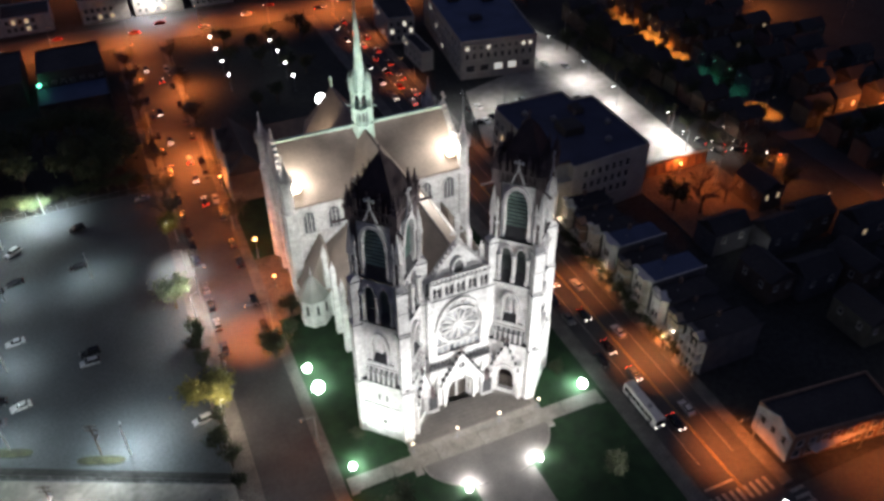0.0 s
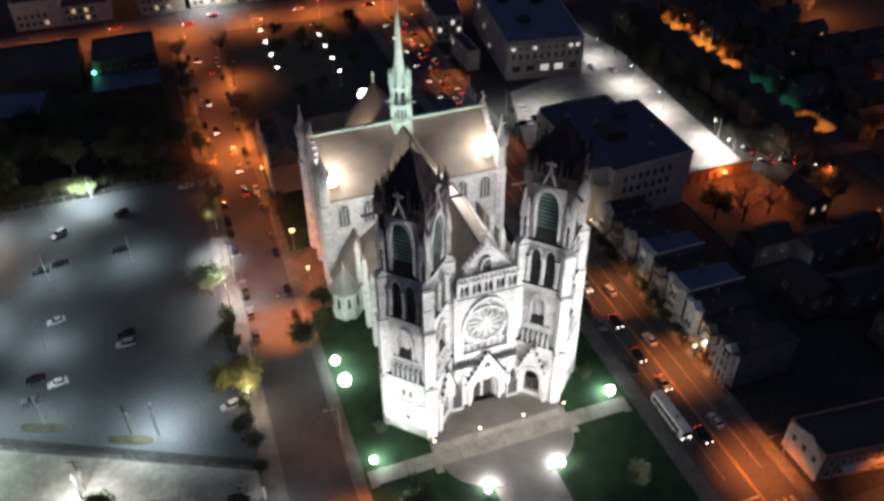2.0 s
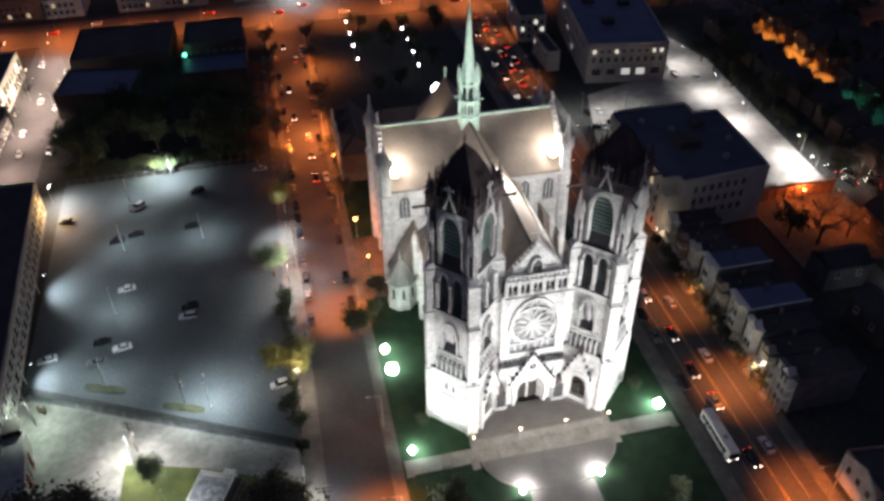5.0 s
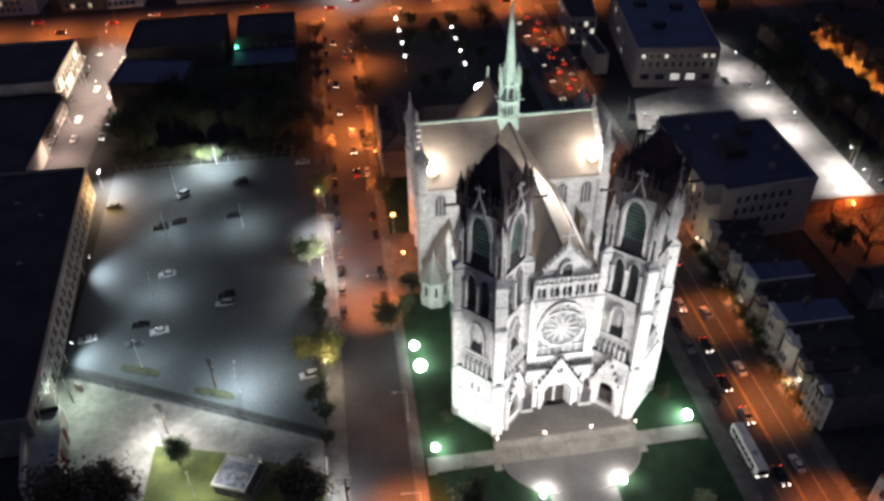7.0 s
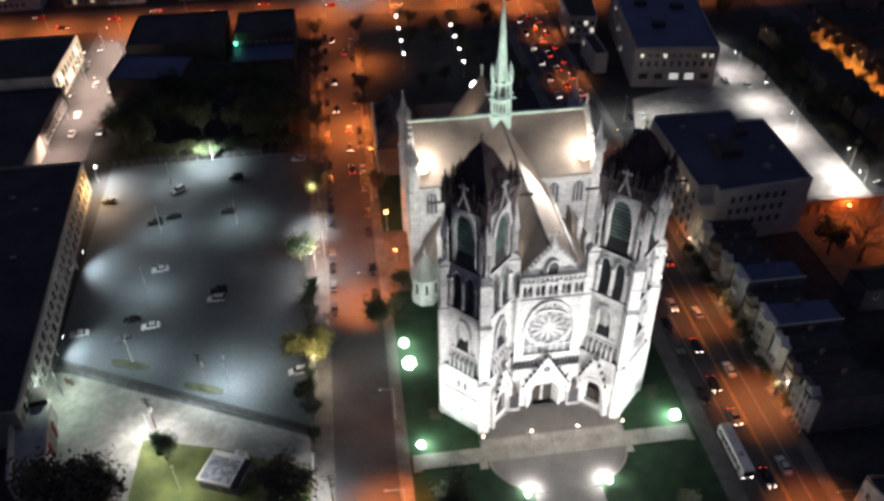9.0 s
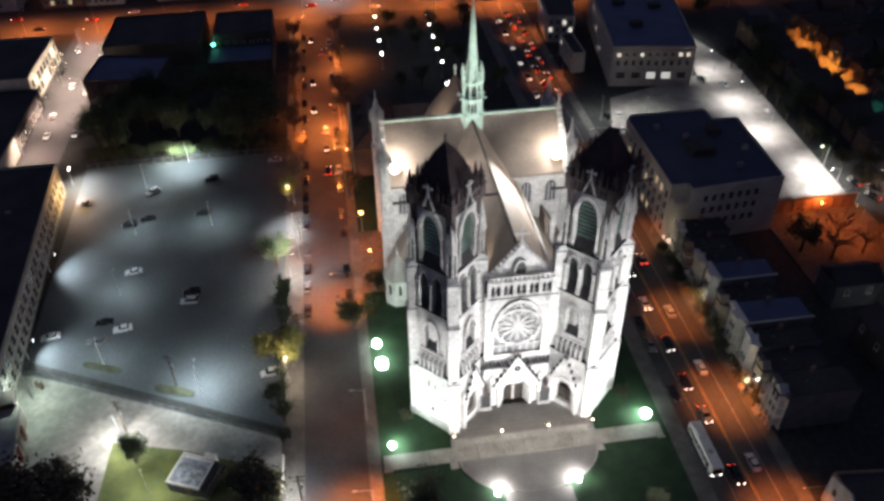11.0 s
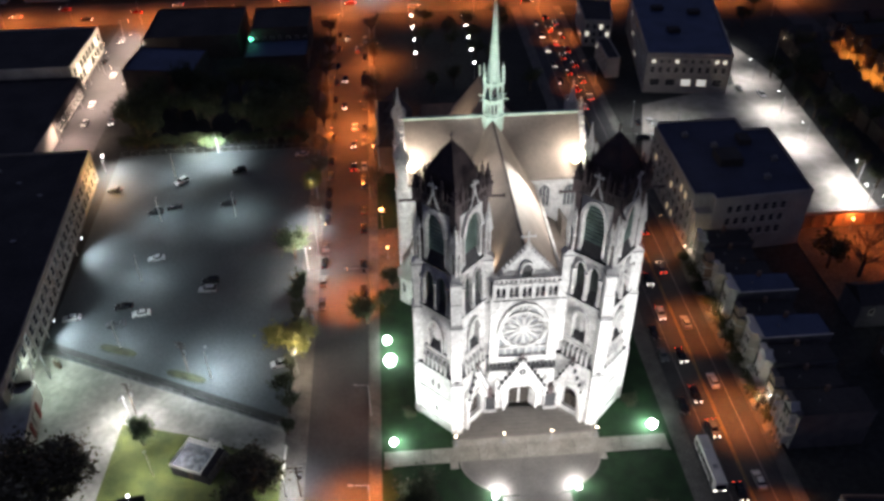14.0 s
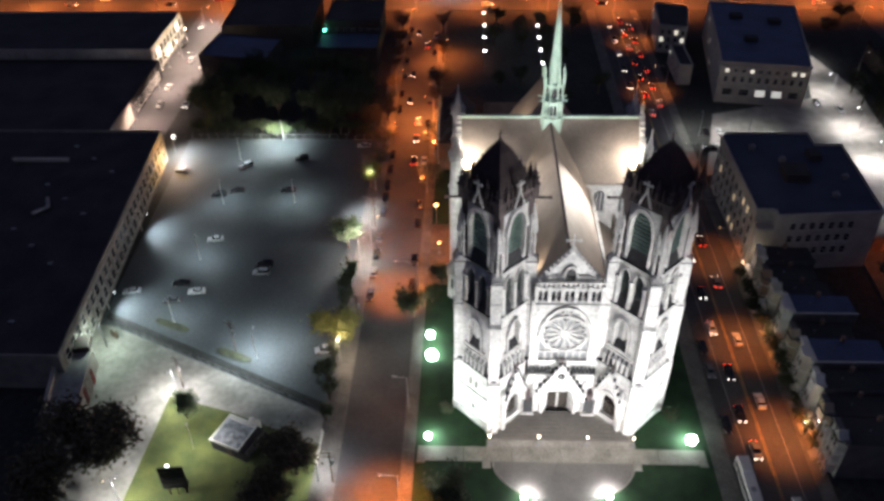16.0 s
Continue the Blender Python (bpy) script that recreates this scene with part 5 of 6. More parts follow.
REDLENS = mat("red_lens", (0.3, 0.02, 0.02), (0.2, 0.015, 0.015), 0.2, bump=0)
PAINTS = {n: mat("car_paint_" + n, c, tuple(v * 0.9 for v in c), 0.25, metal=0.2, vary=0.03, bump=0.0) for n, c in
          (("silver", (0.50, 0.51, 0.52)), ("white", (0.72, 0.72, 0.70)), ("black", (0.02, 0.02, 0.022)), ("grey", (0.14, 0.145, 0.15)), ("red", (0.28, 0.03, 0.03)), ("blue", (0.045, 0.055, 0.09)))}
CARS = {}
W0 = Solid().cone(12, 0.33, 0.33, -0.11, 0.11, m=Matrix.Rotation(math.pi / 2, 4, "Y")).mesh("tyre")
W1 = Solid().cone(8, 0.2, 0.2, -0.12, 0.12, m=Matrix.Rotation(math.pi / 2, 4, "Y")).mesh("rim")


def car(x, y, heading, colour, on=False, tall=False, group="cars", z=-0.15):
    """A saloon or, if tall, a van-like car; it points to +y before it is turned."""
    key = (colour, on, tall)
    m = shift(x, y, z) @ turn(heading)
    if key in CARS:
        return copy_thing(CARS[key], placed(m))
    kind = "tall %s hatchback car" % colour if tall else "%s saloon car" % colour
    c = thing("car", kind + (" with its lamps on in the street" if on else " parked with its lamps off"), "car", m, group, size=1)
    top = 1.75 if tall else 1.42
    s = Solid()
    prof = [(-2.25, 0.3), (2.2, 0.3), (2.28, 0.62), (2.1, 0.78), (1.1, 0.95), (-1.75, 0.98), (-2.2, 0.92), (-2.3, 0.6)]
    s.slab(prof, -0.88, 0.88, turn(90))
    part("body", s, PAINTS[colour], c)
    f, r = (0.35, -1.95) if tall else (0.25, -1.2)
    lo = [(-0.84, r - 0.35, 0.95), (0.84, r - 0.35, 0.95), (0.84, f + 0.75, 0.93), (-0.84, f + 0.75, 0.93)]
    hi = [(-0.66, r, top), (0.66, r, top), (0.66, f, top), (-0.66, f, top)]
    part("glasshouse", Solid().loft(lo, hi), CARGLASS, c)
    part("roof", Solid().loft([(px * 1.02, py * 1.0, top - 0.02) for px, py, _ in hi], [(px * 0.9, py * 0.93, top + 0.06) for px, py, _ in hi]), PAINTS[colour], c)
    for sx in (-1, 1):
        for yy in (-1.4, 1.4):
            w = part("wheel", W0, TYRE, c, m=shift(sx * 0.8, yy, 0.33))
            part("rim", W1, STEEL, w)
        part("headlight", Solid().box(sx * 0.62 - .17, sx * 0.62 + .17, 2.1, 2.3, 0.56, 0.74), HEADLAMP if on else LENS, c)
        part("tail_light", Solid().box(sx * 0.68 - .16, sx * 0.68 + .16, -2.33, -2.2, 0.66, 0.86), TAILLAMP if on else REDLENS, c)
        part("mirror", Solid().box(sx * 0.96 - .08, sx * 0.96 + .08, 0.55, 0.7, 0.92, 1.06), PAINTS[colour], c)
    part("bumper", Solid().box(-0.86, 0.86, 2.2, 2.34, 0.3, 0.5), TYRE, c)
    for sx in (-1, 1):
        part("windscreen_pillar", Solid().bar((sx * 0.84, f + 0.73, 0.95), (sx * 0.66, f, top), 0.04, 4), PAINTS[colour], c)
    CARS[key] = c
    return c


for x, y, a, col, tall in ((-102.7, 98.1, 80, "grey", False), (-84.2, 65.2, 100, "silver", False), (-84.4, 100.7, 130, "silver", True), (-83.9, 87.6, 100, "black", False),
                           (-88.5, 85.7, 100, "black", True), (-69.3, 51.9, 90, "silver", True), (-69.0, 55.0, 95, "black", True), (-99.2, 44.4, 100, "silver", False), (-88.0, 47.4, 95, "black", False),
                           (-83.4, 44.6, 100, "white", False), (-88.3, 41.3, 95, "grey", False), (-49.6, 25.6, 100, "silver", True), (-68.4, 105, 100, "black", True), (-69.3, 88, 95, "black", False),
                           (-50.5, 112.5, 90, "silver", False)):
    car(x, y, a, col, False, tall, "cars in the parking lot", -0.02)
rnd = random.Random(5)
for y in (44, 52, 60, 66.5, 78, 85, 91, 99, 107, 121, 135, 147, 160, 173, 188, 201):
    car(-41.4, y + rnd.uniform(-.8, .8), rnd.choice((0, 180)), rnd.choice(("silver", "black", "black", "grey", "blue", "blue")), False, rnd.random() < .4)
for y in (48, 57, 74, 81, 94, 104, 118, 126, 141, 152, 166, 180, 195):
    car(-31.7, y + rnd.uniform(-.8, .8), rnd.choice((0, 180)), rnd.choice(("silver", "black", "grey", "black", "blue")), False, rnd.random() < .4)
for x, y, a in ((-35.0, 117, 180), (-34.8, 104, 0), (-38.4, 142, 180), (-38.6, 162, 180), (-34.6, 186, 0), (-38.5, 198, 180), (-34.8, 128, 0)):
    car(x, y, a, rnd.choice(("silver", "black", "grey")), True)
for x, y, a, col, on in ((36.6, 34.0, 180, "silver", True), (41.4, 30.6, 0, "silver", False), (37.2, 20.6, 180, "black", True), (41.5, 12.9, 0, "white", False), (36.6, 9.4, 180, "black", True),
                         (41.6, -11.8, 0, "silver", False), (37.4, -14.0, 180, "black", True), (33.2, 6.8, 180, "black", False), (37.0, 46.0, 180, "black", True), (41.4, 50.0, 0, "grey", True),
                         (37.2, 60, 180, "silver", True), (41.3, 66, 0, "black", True), (33.3, 28, 180, "black", False), (33.3, 21, 180, "grey", False), (37.3, 0.5, 180, "grey", True)):
    car(x, y, a, col, on)
for i in range(13):
    car(40.6 + (i % 2) * 3.2, 134 + i * 6.3, 0, rnd.choice(("silver", "black", "grey", "red")), True)
for i in range(6):
    car(36.2, 140 + i * 13, 180, rnd.choice(("silver", "black", "grey")), True)
for x, y in ((-123.5, 152), (-122.3, 138.8), (-112.7, 149), (-113.6, 139), (-121.8, 173.9), (-126.3, 205), (-116.0, 168), (-117.5, 186), (-116.5, 196), (-128, 186)):
    car(x, y, rnd.choice((0, 180)), rnd.choice(("silver", "black", "white")), rnd.random() < .35)
for x, y in ((54, 112), (57, 112), (60, 113), (63, 113), (66, 112), (55, 122), (59, 122), (74, 120), (92, 112), (101, 136), (95, 141)):
    car(x, y, rnd.choice((0, 180, 90)), rnd.choice(("silver", "white", "black")), False, False, "cars", -0.02)
for x, y, a in ((113, 66, 20), (116, 70, 30), (112, 73, 10), (119, 64, 40), (122, 67, 30), (127, 58, 50)):
    car(x, y, a, "black", True)
for i in range(26):
    car(-190 + i * 15 + rnd.uniform(-4, 4), 228 + (i % 3) * 6, 90 if i % 3 else -90, rnd.choice(("silver", "black", "white", "red")), True)


def bus(x, y, heading):
    b = thing("city_bus", "long white city bus standing at the kerb with lamps on", "bus", shift(x, y, -0.15) @ turn(heading), size=1)
    wh_ = mat("bus_white", (0.62, 0.62, 0.60), (0.54, 0.54, 0.52), 0.4)
    part("body", Solid().slab([(-1.27, 0.35), (1.27, 0.35), (1.27, 2.8), (1.1, 3.05), (-1.1, 3.05), (-1.27, 2.8)], -6.1, 6.1), wh_, b)
    for sx in (-1, 1):
        for i in range(7):
            part("window", Solid().box(sx * 1.28 - .02, sx * 1.28 + .02, -5.5 + i * 1.5, -4.2 + i * 1.5, 1.4, 2.5), CARGLASS, b)
        for yy in (-3.6, 4.0):
            part("wheel", Solid().cone(14, 0.5, 0.5, -0.15, 0.15, m=shift(sx * 1.15, yy, 0.5) @ Matrix.Rotation(math.pi / 2, 4, "Y")), TYRE, b)
        part("headlight", Solid().box(sx * 0.95 - .18, sx * 0.95 + .18, 6.05, 6.18, 0.6, 0.85), HEADLAMP, b)
        part("tail_light", Solid().box(sx * 1.0 - .14, sx * 1.0 + .14, -6.18, -6.05, 0.9, 1.2), TAILLAMP, b)
    part("windscreen", Solid().box(-1.1, 1.1, 6.08, 6.16, 1.1, 2.6), CARGLASS, b)
    part("roof_hatch", Solid().box(-0.5, 0.5, 1.5, 2.5, 3.0, 3.2), STEEL, b)
    part("roof_unit", Solid().box(-0.85, 0.85, -4.6, -2.2, 3.0, 3.3), wh_, b)
    part("stripe", Solid().box(-1.285, 1.285, -6.0, 6.0, 0.8, 1.1), PAINTS["blue"], b)


bus(33.6, -8.0, 180)

# ---- lamps ----
BULB = {tone: glow(tone + "_lamp", colour, strength) for tone, colour, strength in
        (("pink", (1.0, 0.85, 0.72), 8), ("amber", (1.0, 0.62, 0.22), 8), ("white", WHITE, 14), ("cool", COOL, 12), ("sodium", (1.0, 0.55, 0.2), 7),
         ("green", (0.15, 1.0, 0.6), 8), ("warm", WARM, 6), ("mercury", MERCURY, 22))}
COL = {"white": WHITE, "cool": COOL, "sodium": SODIUM, "green": (0.12, 1.0, 0.62), "amber": (1.0, 0.31, 0.035), "pink": (1.0, 0.72, 0.58), "warm": WARM, "mercury": MERCURY}
LAMPS = {}


def street_lamp(x, y, heading, tone, watts, h=9.0, reach=1.8, name="street_lamp", light=True, size=0.2, z=0.0, open_globe=False, cone=156, lean=0.0):
    """A steel mast with an arm and a lit head; heading turns the arm, which first points to +x."""
    key = (tone, h, reach, size)
    m = shift(x, y, z) @ turn(heading)
    if key not in LAMPS:
        o = thing(name, "tall steel street lamp with a glowing %s head" % tone, "street lamp", m, "street lamps")
        part("mast", Solid().cone(6, 0.14, 0.09, 0, h), TRIM if tone == "cool" else STEEL, o)
        part("arm", Solid().bar((0, 0, h - 0.1), (reach, 0, h + 0.25), 0.05, 5), STEEL, o)
        hd = part("head", Solid().box(reach - 0.35, reach + 0.45, -0.18, 0.18, h + 0.2, h + 0.34), STEEL, o)
        part("lens", Solid().blob((reach + 0.05, 0, h + 0.1), size, 3, 0.7), BULB[tone], hd)
        LAMPS[key] = o
    else:
        copy_thing(LAMPS[key], placed(m))
    if light:
        p = m @ Vector((reach + 0.05, 0, h - 0.45))
        if open_globe:
            point(tone + "_light", p, watts, COL[tone], 0.3)
        else:
            spot(tone + "_light", p, p + m.to_3x3() @ Vector((5 * lean, 0, -5)), watts, COL[tone], cone, 0.6, 0.3)


def flood(x, y, z, aim, watts, tone="white", angle=110, head=0.5, name="floodlight", blend=0.7, spill=0):
    """A ground floodlight: a base, a yoke and a lit face aimed at something."""
    o = thing(name, "squat floodlight with a glaring lens on the ground", "floodlight", shift(x, y, z), "floodlights")
    d = Vector(aim) - Vector((x, y, z + 0.8))
    q = d.to_track_quat("-Z", "Y").to_matrix().to_4x4()
    part("base", Solid().box(-0.35, 0.35, -0.35, 0.35, 0, 0.25), STEEL, o)
    for side in (-1, 1):
        part("yoke_arm", Solid().box(-0.06, 0.06, side * (head + 0.04) - .04, side * (head + 0.04) + .04, 0.2, 0.9), STEEL, o)
    hd = part("housing", Solid().cone(10, head * 0.4, head * 0.7, 0, 0.5, m=q @ turn(0) @ shift(0, 0, -0.2) @ Matrix.Rotation(math.pi, 4, "X")), STEEL, o, m=shift(0, 0, 0.8))
    # the globe is made larger than a lamp, to give the glare round it
    part("lens", Solid().ball((0, 0, 0.2), head), BULB[tone], hd, "oversized lamp globe that gives the glare")
    n = d.normalized()
    if spill:
        point("spill_light", (x + n.x * 1.6, y + n.y * 1.6, z + 1.2), spill, COL[tone], 0.4)
    spot(name + "_light", (x + n.x * 1.0, y + n.y * 1.0, z + 0.8 + n.z * 1.0), aim, watts, COL[tone], angle, blend, 0.3)


# floodlights of the cathedral: two on the forecourt, four on the lawn, unseen masts out in front, lamps on the roofs
for x, y in ((-7.5, -11.6), (8.0, -10.9)):
    flood(x, y, 0.05, (CX + (2 if x > 0 else 3), 11, 22 if x > 0 else 14), 7500 if x > 0 else 6500, angle=105 if x > 0 else 84, head=0.5, spill=2300)
flood(25.4, 2.2, 0, (15, 11, 13), 11000, "mercury", angle=96, head=1.0, spill=2500)
flood(-25.6, 2.1, 0, (-16, 10, 9), 9000, "mercury", angle=84, head=0.7, spill=1900)
flood(-25.8, 24.0, 0, (-19, 44, 9), 9000, "mercury", angle=96, head=1.3, spill=2600)
flood(-26.4, 30.2, 0, (-17, 56, 22), 13000, "mercury", angle=100, head=0.95, spill=900)


def mast_flood(x, y, h, aim, watts, angle, tone="white", head=0.5, blend=0.7):
    flood(x, y, h, aim, watts, tone, angle, head, "mast_floodlight", blend)
    o = [ob for ob in bpy.data.objects if ob.name.startswith("mast_floodlight") and ob.type == "EMPTY"][-1]
    o["label"] = "floodlight with a round lens on a tall steel mast"
    part("mast", Solid().cone(6, 0.2, 0.14, -h, 0.05), STEEL, o)


# three masts added out of view to light the front and the towers
mast_flood(22, -50, 8, (CX - 1, 10, 23), 150000, 60, blend=0.5)
mast_flood(38, -41, 8, (CX - 1, 10, 23), 138000, 60, blend=0.5)
mast_flood(-38, -32, 9, (-16, 8, 14), 82000, 38, blend=0.5)
for sx in (-1, 1):
    # two lamps a side added behind the towers, for transept walls and fleche
    flood(CX + 0.2 + sx * 13.3, 18.9, 29.3, (CX + sx * 14, 52.3, 20), 30000, angle=62, name="roof_floodlight")
    flood(CX + 0.2 + sx * 13.3, 18.5, 39.2, (CX + 0.3, 62, 48), 70000, angle=40, name="roof_floodlight")
    flood(CX + sx * 18.4, 54.4, 29.6, (CX + sx * 8, 58.5, 34), 9000, "warm", angle=160, head=1.2, name="roof_floodlight")
    point("roof_glare", (CX + sx * 18.3, 53.6, 33.0), 5600, (1.0, 0.9, 0.78), 0.5)
spot("roof_glare", (CX + 17.4, 53.0, 32.6), (CX + 4.0, 36, 32), 66000, (1.0, 0.92, 0.84), 64, 0.8, 0.4)
spot("roof_glare", (CX - 17.4, 53.0, 32.6), (CX - 4.5, 44, 33), 15000, (1.0, 0.9, 0.8), 60, 0.8, 0.4)
# a lamp added to brighten the nave roof's left slope
flood(CX - 6.0, 15.0, 30.9, (CX - 5, 36, 33), 3500, "warm", angle=100, head=0.2, name="roof_floodlight")
mast_flood(1.6, 104.0, 23.2, (CX, 92, 24), 16000, 110, "white", 1.5)
# a lamp added out of sight behind the transept, for the choir roof
flood(CX - 11.0, 72.6, 28.6, (CX - 4, 84, 31), 5200, "warm", angle=125, head=0.3, name="roof_floodlight")


def lamp_post(x, y, h, tone, watts, label, r=0.32):
    o = thing("lamp_post", label, "lamp", shift(x, y), "lamp posts")
    part("base", Solid().cone(8, 0.3, 0.22, 0, 0.5).cone(8, 0.09, 0.07, 0.5, h), STEEL, o)
    part("globe", Solid().ball((0, 0, h + r * 0.9), r, 12, 6), BULB[tone], o)
    part("cap", Solid().cone(8, r * 0.6, 0.03, h + r * 1.7, h + r * 2.2), STEEL, o)
    if watts:
        point(tone + "_light", (x, y, h + r * 3), watts, COL[tone], 0.2)


for x in (-13.6, -4.2, 5.1, 14.0):
    lamp_post(x, 1.0, 2.6, "warm", 260, "short lamp post with a glowing globe on the terrace", 0.24)
for i in range(4):
    lamp_post(-13.3, 169 + i * 11.5, 5.6, "white", 70, "park lamp with a bright white globe", 0.4)
for i in range(5):
    lamp_post(6.7, 159 + i * 10.9, 5.6, "white", 70, "park lamp with a bright white globe", 0.4)
# parking lot and forecourt
# these masts show no glow; their light is added to brighten the lot
for x, y in ((-86.2, 57.2), (-85.8, 34.1), (-86.4, 81.9), (-66.5, 82.4), (-86.8, 104.3)):
    street_lamp(x, y, 90, "cool", 3600, 7.0, 0.6, size=0.08, cone=166)
street_lamp(-64.1, 23.2, 90, "cool", 15000, 7.6, 1.4, size=0.1, cone=164)
street_lamp(-76.2, 116.6, -90, "cool", 14000, 7.0, 2.6, size=0.2, cone=146)
street_lamp(-102.6, 38.5, 0, "cool", 9000, 5.4, 2.6, size=0.3, cone=128, lean=1.0)
street_lamp(-105.0, 68.9, 0, "cool", 9000, 5.4, 2.6, size=0.3, cone=128, lean=1.0)
street_lamp(-108.0, 108.8, -45, "white", 16000, 6.0, 1.2, size=0.5, cone=150, lean=0.35)
street_lamp(-78.6, 13.0, -90, "white", 11500, 7.4, 1.2, size=0.12)
street_lamp(-98.5, 26.0, -60, "mercury", 6500, 9.0, 1.2, size=0.1)
street_lamp(-45.4, 57.5, 0, "white", 9000, 7.0, 1.3, size=0.14, open_globe=True)
street_lamp(-44.6, 76.0, 180, "white", 9000, 6.4, 1.4, size=0.1, cone=124)
street_lamp(-44.6, 89.0, 180, "white", 6500, 6.4, 1.4, size=0.1, cone=124)
street_lamp(-45.6, 22.6, 0, "warm", 3600, 7.4, 0.4, size=0.08, open_globe=True)
street_lamp(-45.6, -8.0, 90, "white", 6000, 6.0, 1.2, size=0.25)
street_lamp(-81.0, -14.0, 0, "white", 12000, 8.5, 1.2, size=0.15)
point("sodium_light", (-105.4, 99.0, 4.5), 5000, (1.0, 0.55, 0.18), 0.3)
point("hedge_light", (-81.3, 116.4, 4.4), 3300, (0.93, 1.0, 0.82), 0.3)
# the side street: sodium lamps
for x, y, w, a, reach, cone in ((-30.0, 46.0, 25000, 180, 5.0, 108), (-30.0, -13.0, 32000, 180, 3.0, 116)):
    street_lamp(x, y, a, "sodium", w, reach=reach, cone=cone)
# the weak lamp at y 10 is added to warm the grey road
for x, y, w, a in ((-43.2, 64, 4500, 0), (-30.0, 88, 4500, 180), (-43.2, 112, 7000, 0), (-30.0, 128, 38000, 180), (-43.2, 147, 7500, 0),
                   (-30, 170, 10000, 180), (-43.2, 200, 8000, 0), (-30.0, 10, 1100, 180)):
    street_lamp(x, y, a, "sodium", w, reach=2.4, cone=150)
street_lamp(-28.6, 176, 0, "sodium", 15000, 7.0, 1.6)
lamp_post(-26.8, 73.6, 5.4, "sodium", 3200, "tall lamp post with an amber globe beside the transept", 0.55)
lamp_post(-28.8, 108.0, 4.5, "sodium", 2600, "amber lamp post before the rectory gables", 0.25)
lamp_post(-25.6, 60.5, 3.2, "sodium", 2000, "short amber lamp post beside the transept", 0.35)
# the avenue
for x, y, w, a in ((47.6, -24, 17000, 180), (47.6, 4, 12500, 180), (47.6, 30, 8000, 180), (47.6, 60, 5000, 180), (47.6, 100, 3600, 180), (30.6, 82, 2600, 0), (47.6, 150, 8000, 180), (47.6, 190, 9000, 180)):
    street_lamp(x, y, a, "sodium", w, 9.0, 4.6, cone=112)
for y in (30.5, 5.0):
    lamp_post(47.4, y, 3.4, "warm", 700, "small lamp post before the row houses", 0.12)
lamp_post(47.6, 53.0, 4.2, "warm", 500, "small lamp post before the row houses", 0.2)
street_lamp(66, -33.5, -90, "sodium", 7500, 9.0, 3.5, cone=130)
street_lamp(90, -33.5, -90, "sodium", 7500, 9.0, 3.5, cone=130)
street_lamp(99, -31, -90, "white", 1500, size=0.6)
# boulevard and far streets
street_lamp(-29, 252, -90, "white", 30000, 10.0, 2.0, size=0.6)
for i in range(15):
    street_lamp(-230 + i * 27, 220.5, 90, "sodium", 36000, 10.0, 6.0, cone=146)
for x, y, w in ((-125.5, 206, 5500), (-125.5, 176, 5500), (-126.0, 150, 5500), (-126.5, 128, 4500), (-115.0, 163, 4500), (-115.0, 192, 4500)):
    street_lamp(x, y, 0 if x < -120 else 180, "pink", w * 3.6, 8.0, 3.0, cone=150)
# posts added to wash the warehouse's end wall with light
for y in (168.0, 179.5, 191.0):
    lamp_post(-128.2, y, 5.0, "warm", 2600, "added warm lamp post that washes the pale warehouse wall", 0.2)
for y, tone, w in ((172, "amber", 9000), (164, "amber", 15000), (158, "amber", 12000), (149, "amber", 19000), (143, "amber", 22000), (136, "amber", 16000), (127, "amber", 18000),
                   (114, "green", 700), (108, "green", 900), (101, "green", 1300), (95, "green", 700), (84, "amber", 9000), (78, "amber", 13000)):
    street_lamp(141.0, y, 0, tone, w * 0.9, 6.0, 2.6 + (y % 3) * 0.3, size=0.12, cone=80)
# floodlit yard
for x, y, w in ((102.3, 147.5, 7000), (102.6, 124, 10500), (101.5, 104, 12500), (100.9, 172, 8000), (107.2, 82, 13000), (104.0, 70.5, 11000)):
    street_lamp(x, y, 180, "white", w, 7.5, 2.4, size=0.4, cone=144)
for x, y in ((52.4, 119.8), (66.3, 117.2)):
    street_lamp(x, y, 90, "white", 5000, 8.0, 0.8, size=0.2)
street_lamp(120, 47, 160, "sodium", 7000, 8.0, 2.0)
street_lamp(117, 68, 160, "pink", 5000, 7.0, 2.0)
street_lamp(134, 24, 160, "sodium", 8000, 8.0, 2.0)
street_lamp(99, 51, 160, "sodium", 6500, 9.0, 2.0)
lamp_post(95, 61.6, 3.0, "sodium", 2400, "amber lamp in front of the yard wall", 0.35)
lamp_post(85.8, 20.7, 3.0, "white", 0, "bright yard lamp in the dark block", 0.5)
lamp_post(-73.2, 185.0, 6.5, "green", 100, "green glowing lamp on the block corner", 0.6)
rnd = random.Random(77)
for i in range(40):
    x, y = rnd.uniform(-320, 380), rnd.uniform(275, 520)
    street_lamp(x, y, rnd.choice((0, 90, 180)), rnd.choice(("sodium", "sodium", "warm", "white")), 0, 9.0, 1.8, light=False)
for i in range(16):
    street_lamp(rnd.uniform(112, 250), rnd.uniform(20, 215), rnd.choice((0, 180)), rnd.choice(("sodium", "white", "warm")), 0, 9.0, 1.8, light=False)
for x, y in ((170, 60), (205, 150), (230, 200), (-60, 300), (60, 300), (180, 300), (-180, 320)):
    point("sodium_light", (x, y, 9), 12000, SODIUM, 0.5)

# ---- trees and shrubs ----
AUTUMN = mat("brown_leaves", (0.10, 0.085, 0.05), (0.055, 0.05, 0.03), 0.85, scale=1.0)
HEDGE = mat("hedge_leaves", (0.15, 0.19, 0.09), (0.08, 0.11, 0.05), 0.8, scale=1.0)
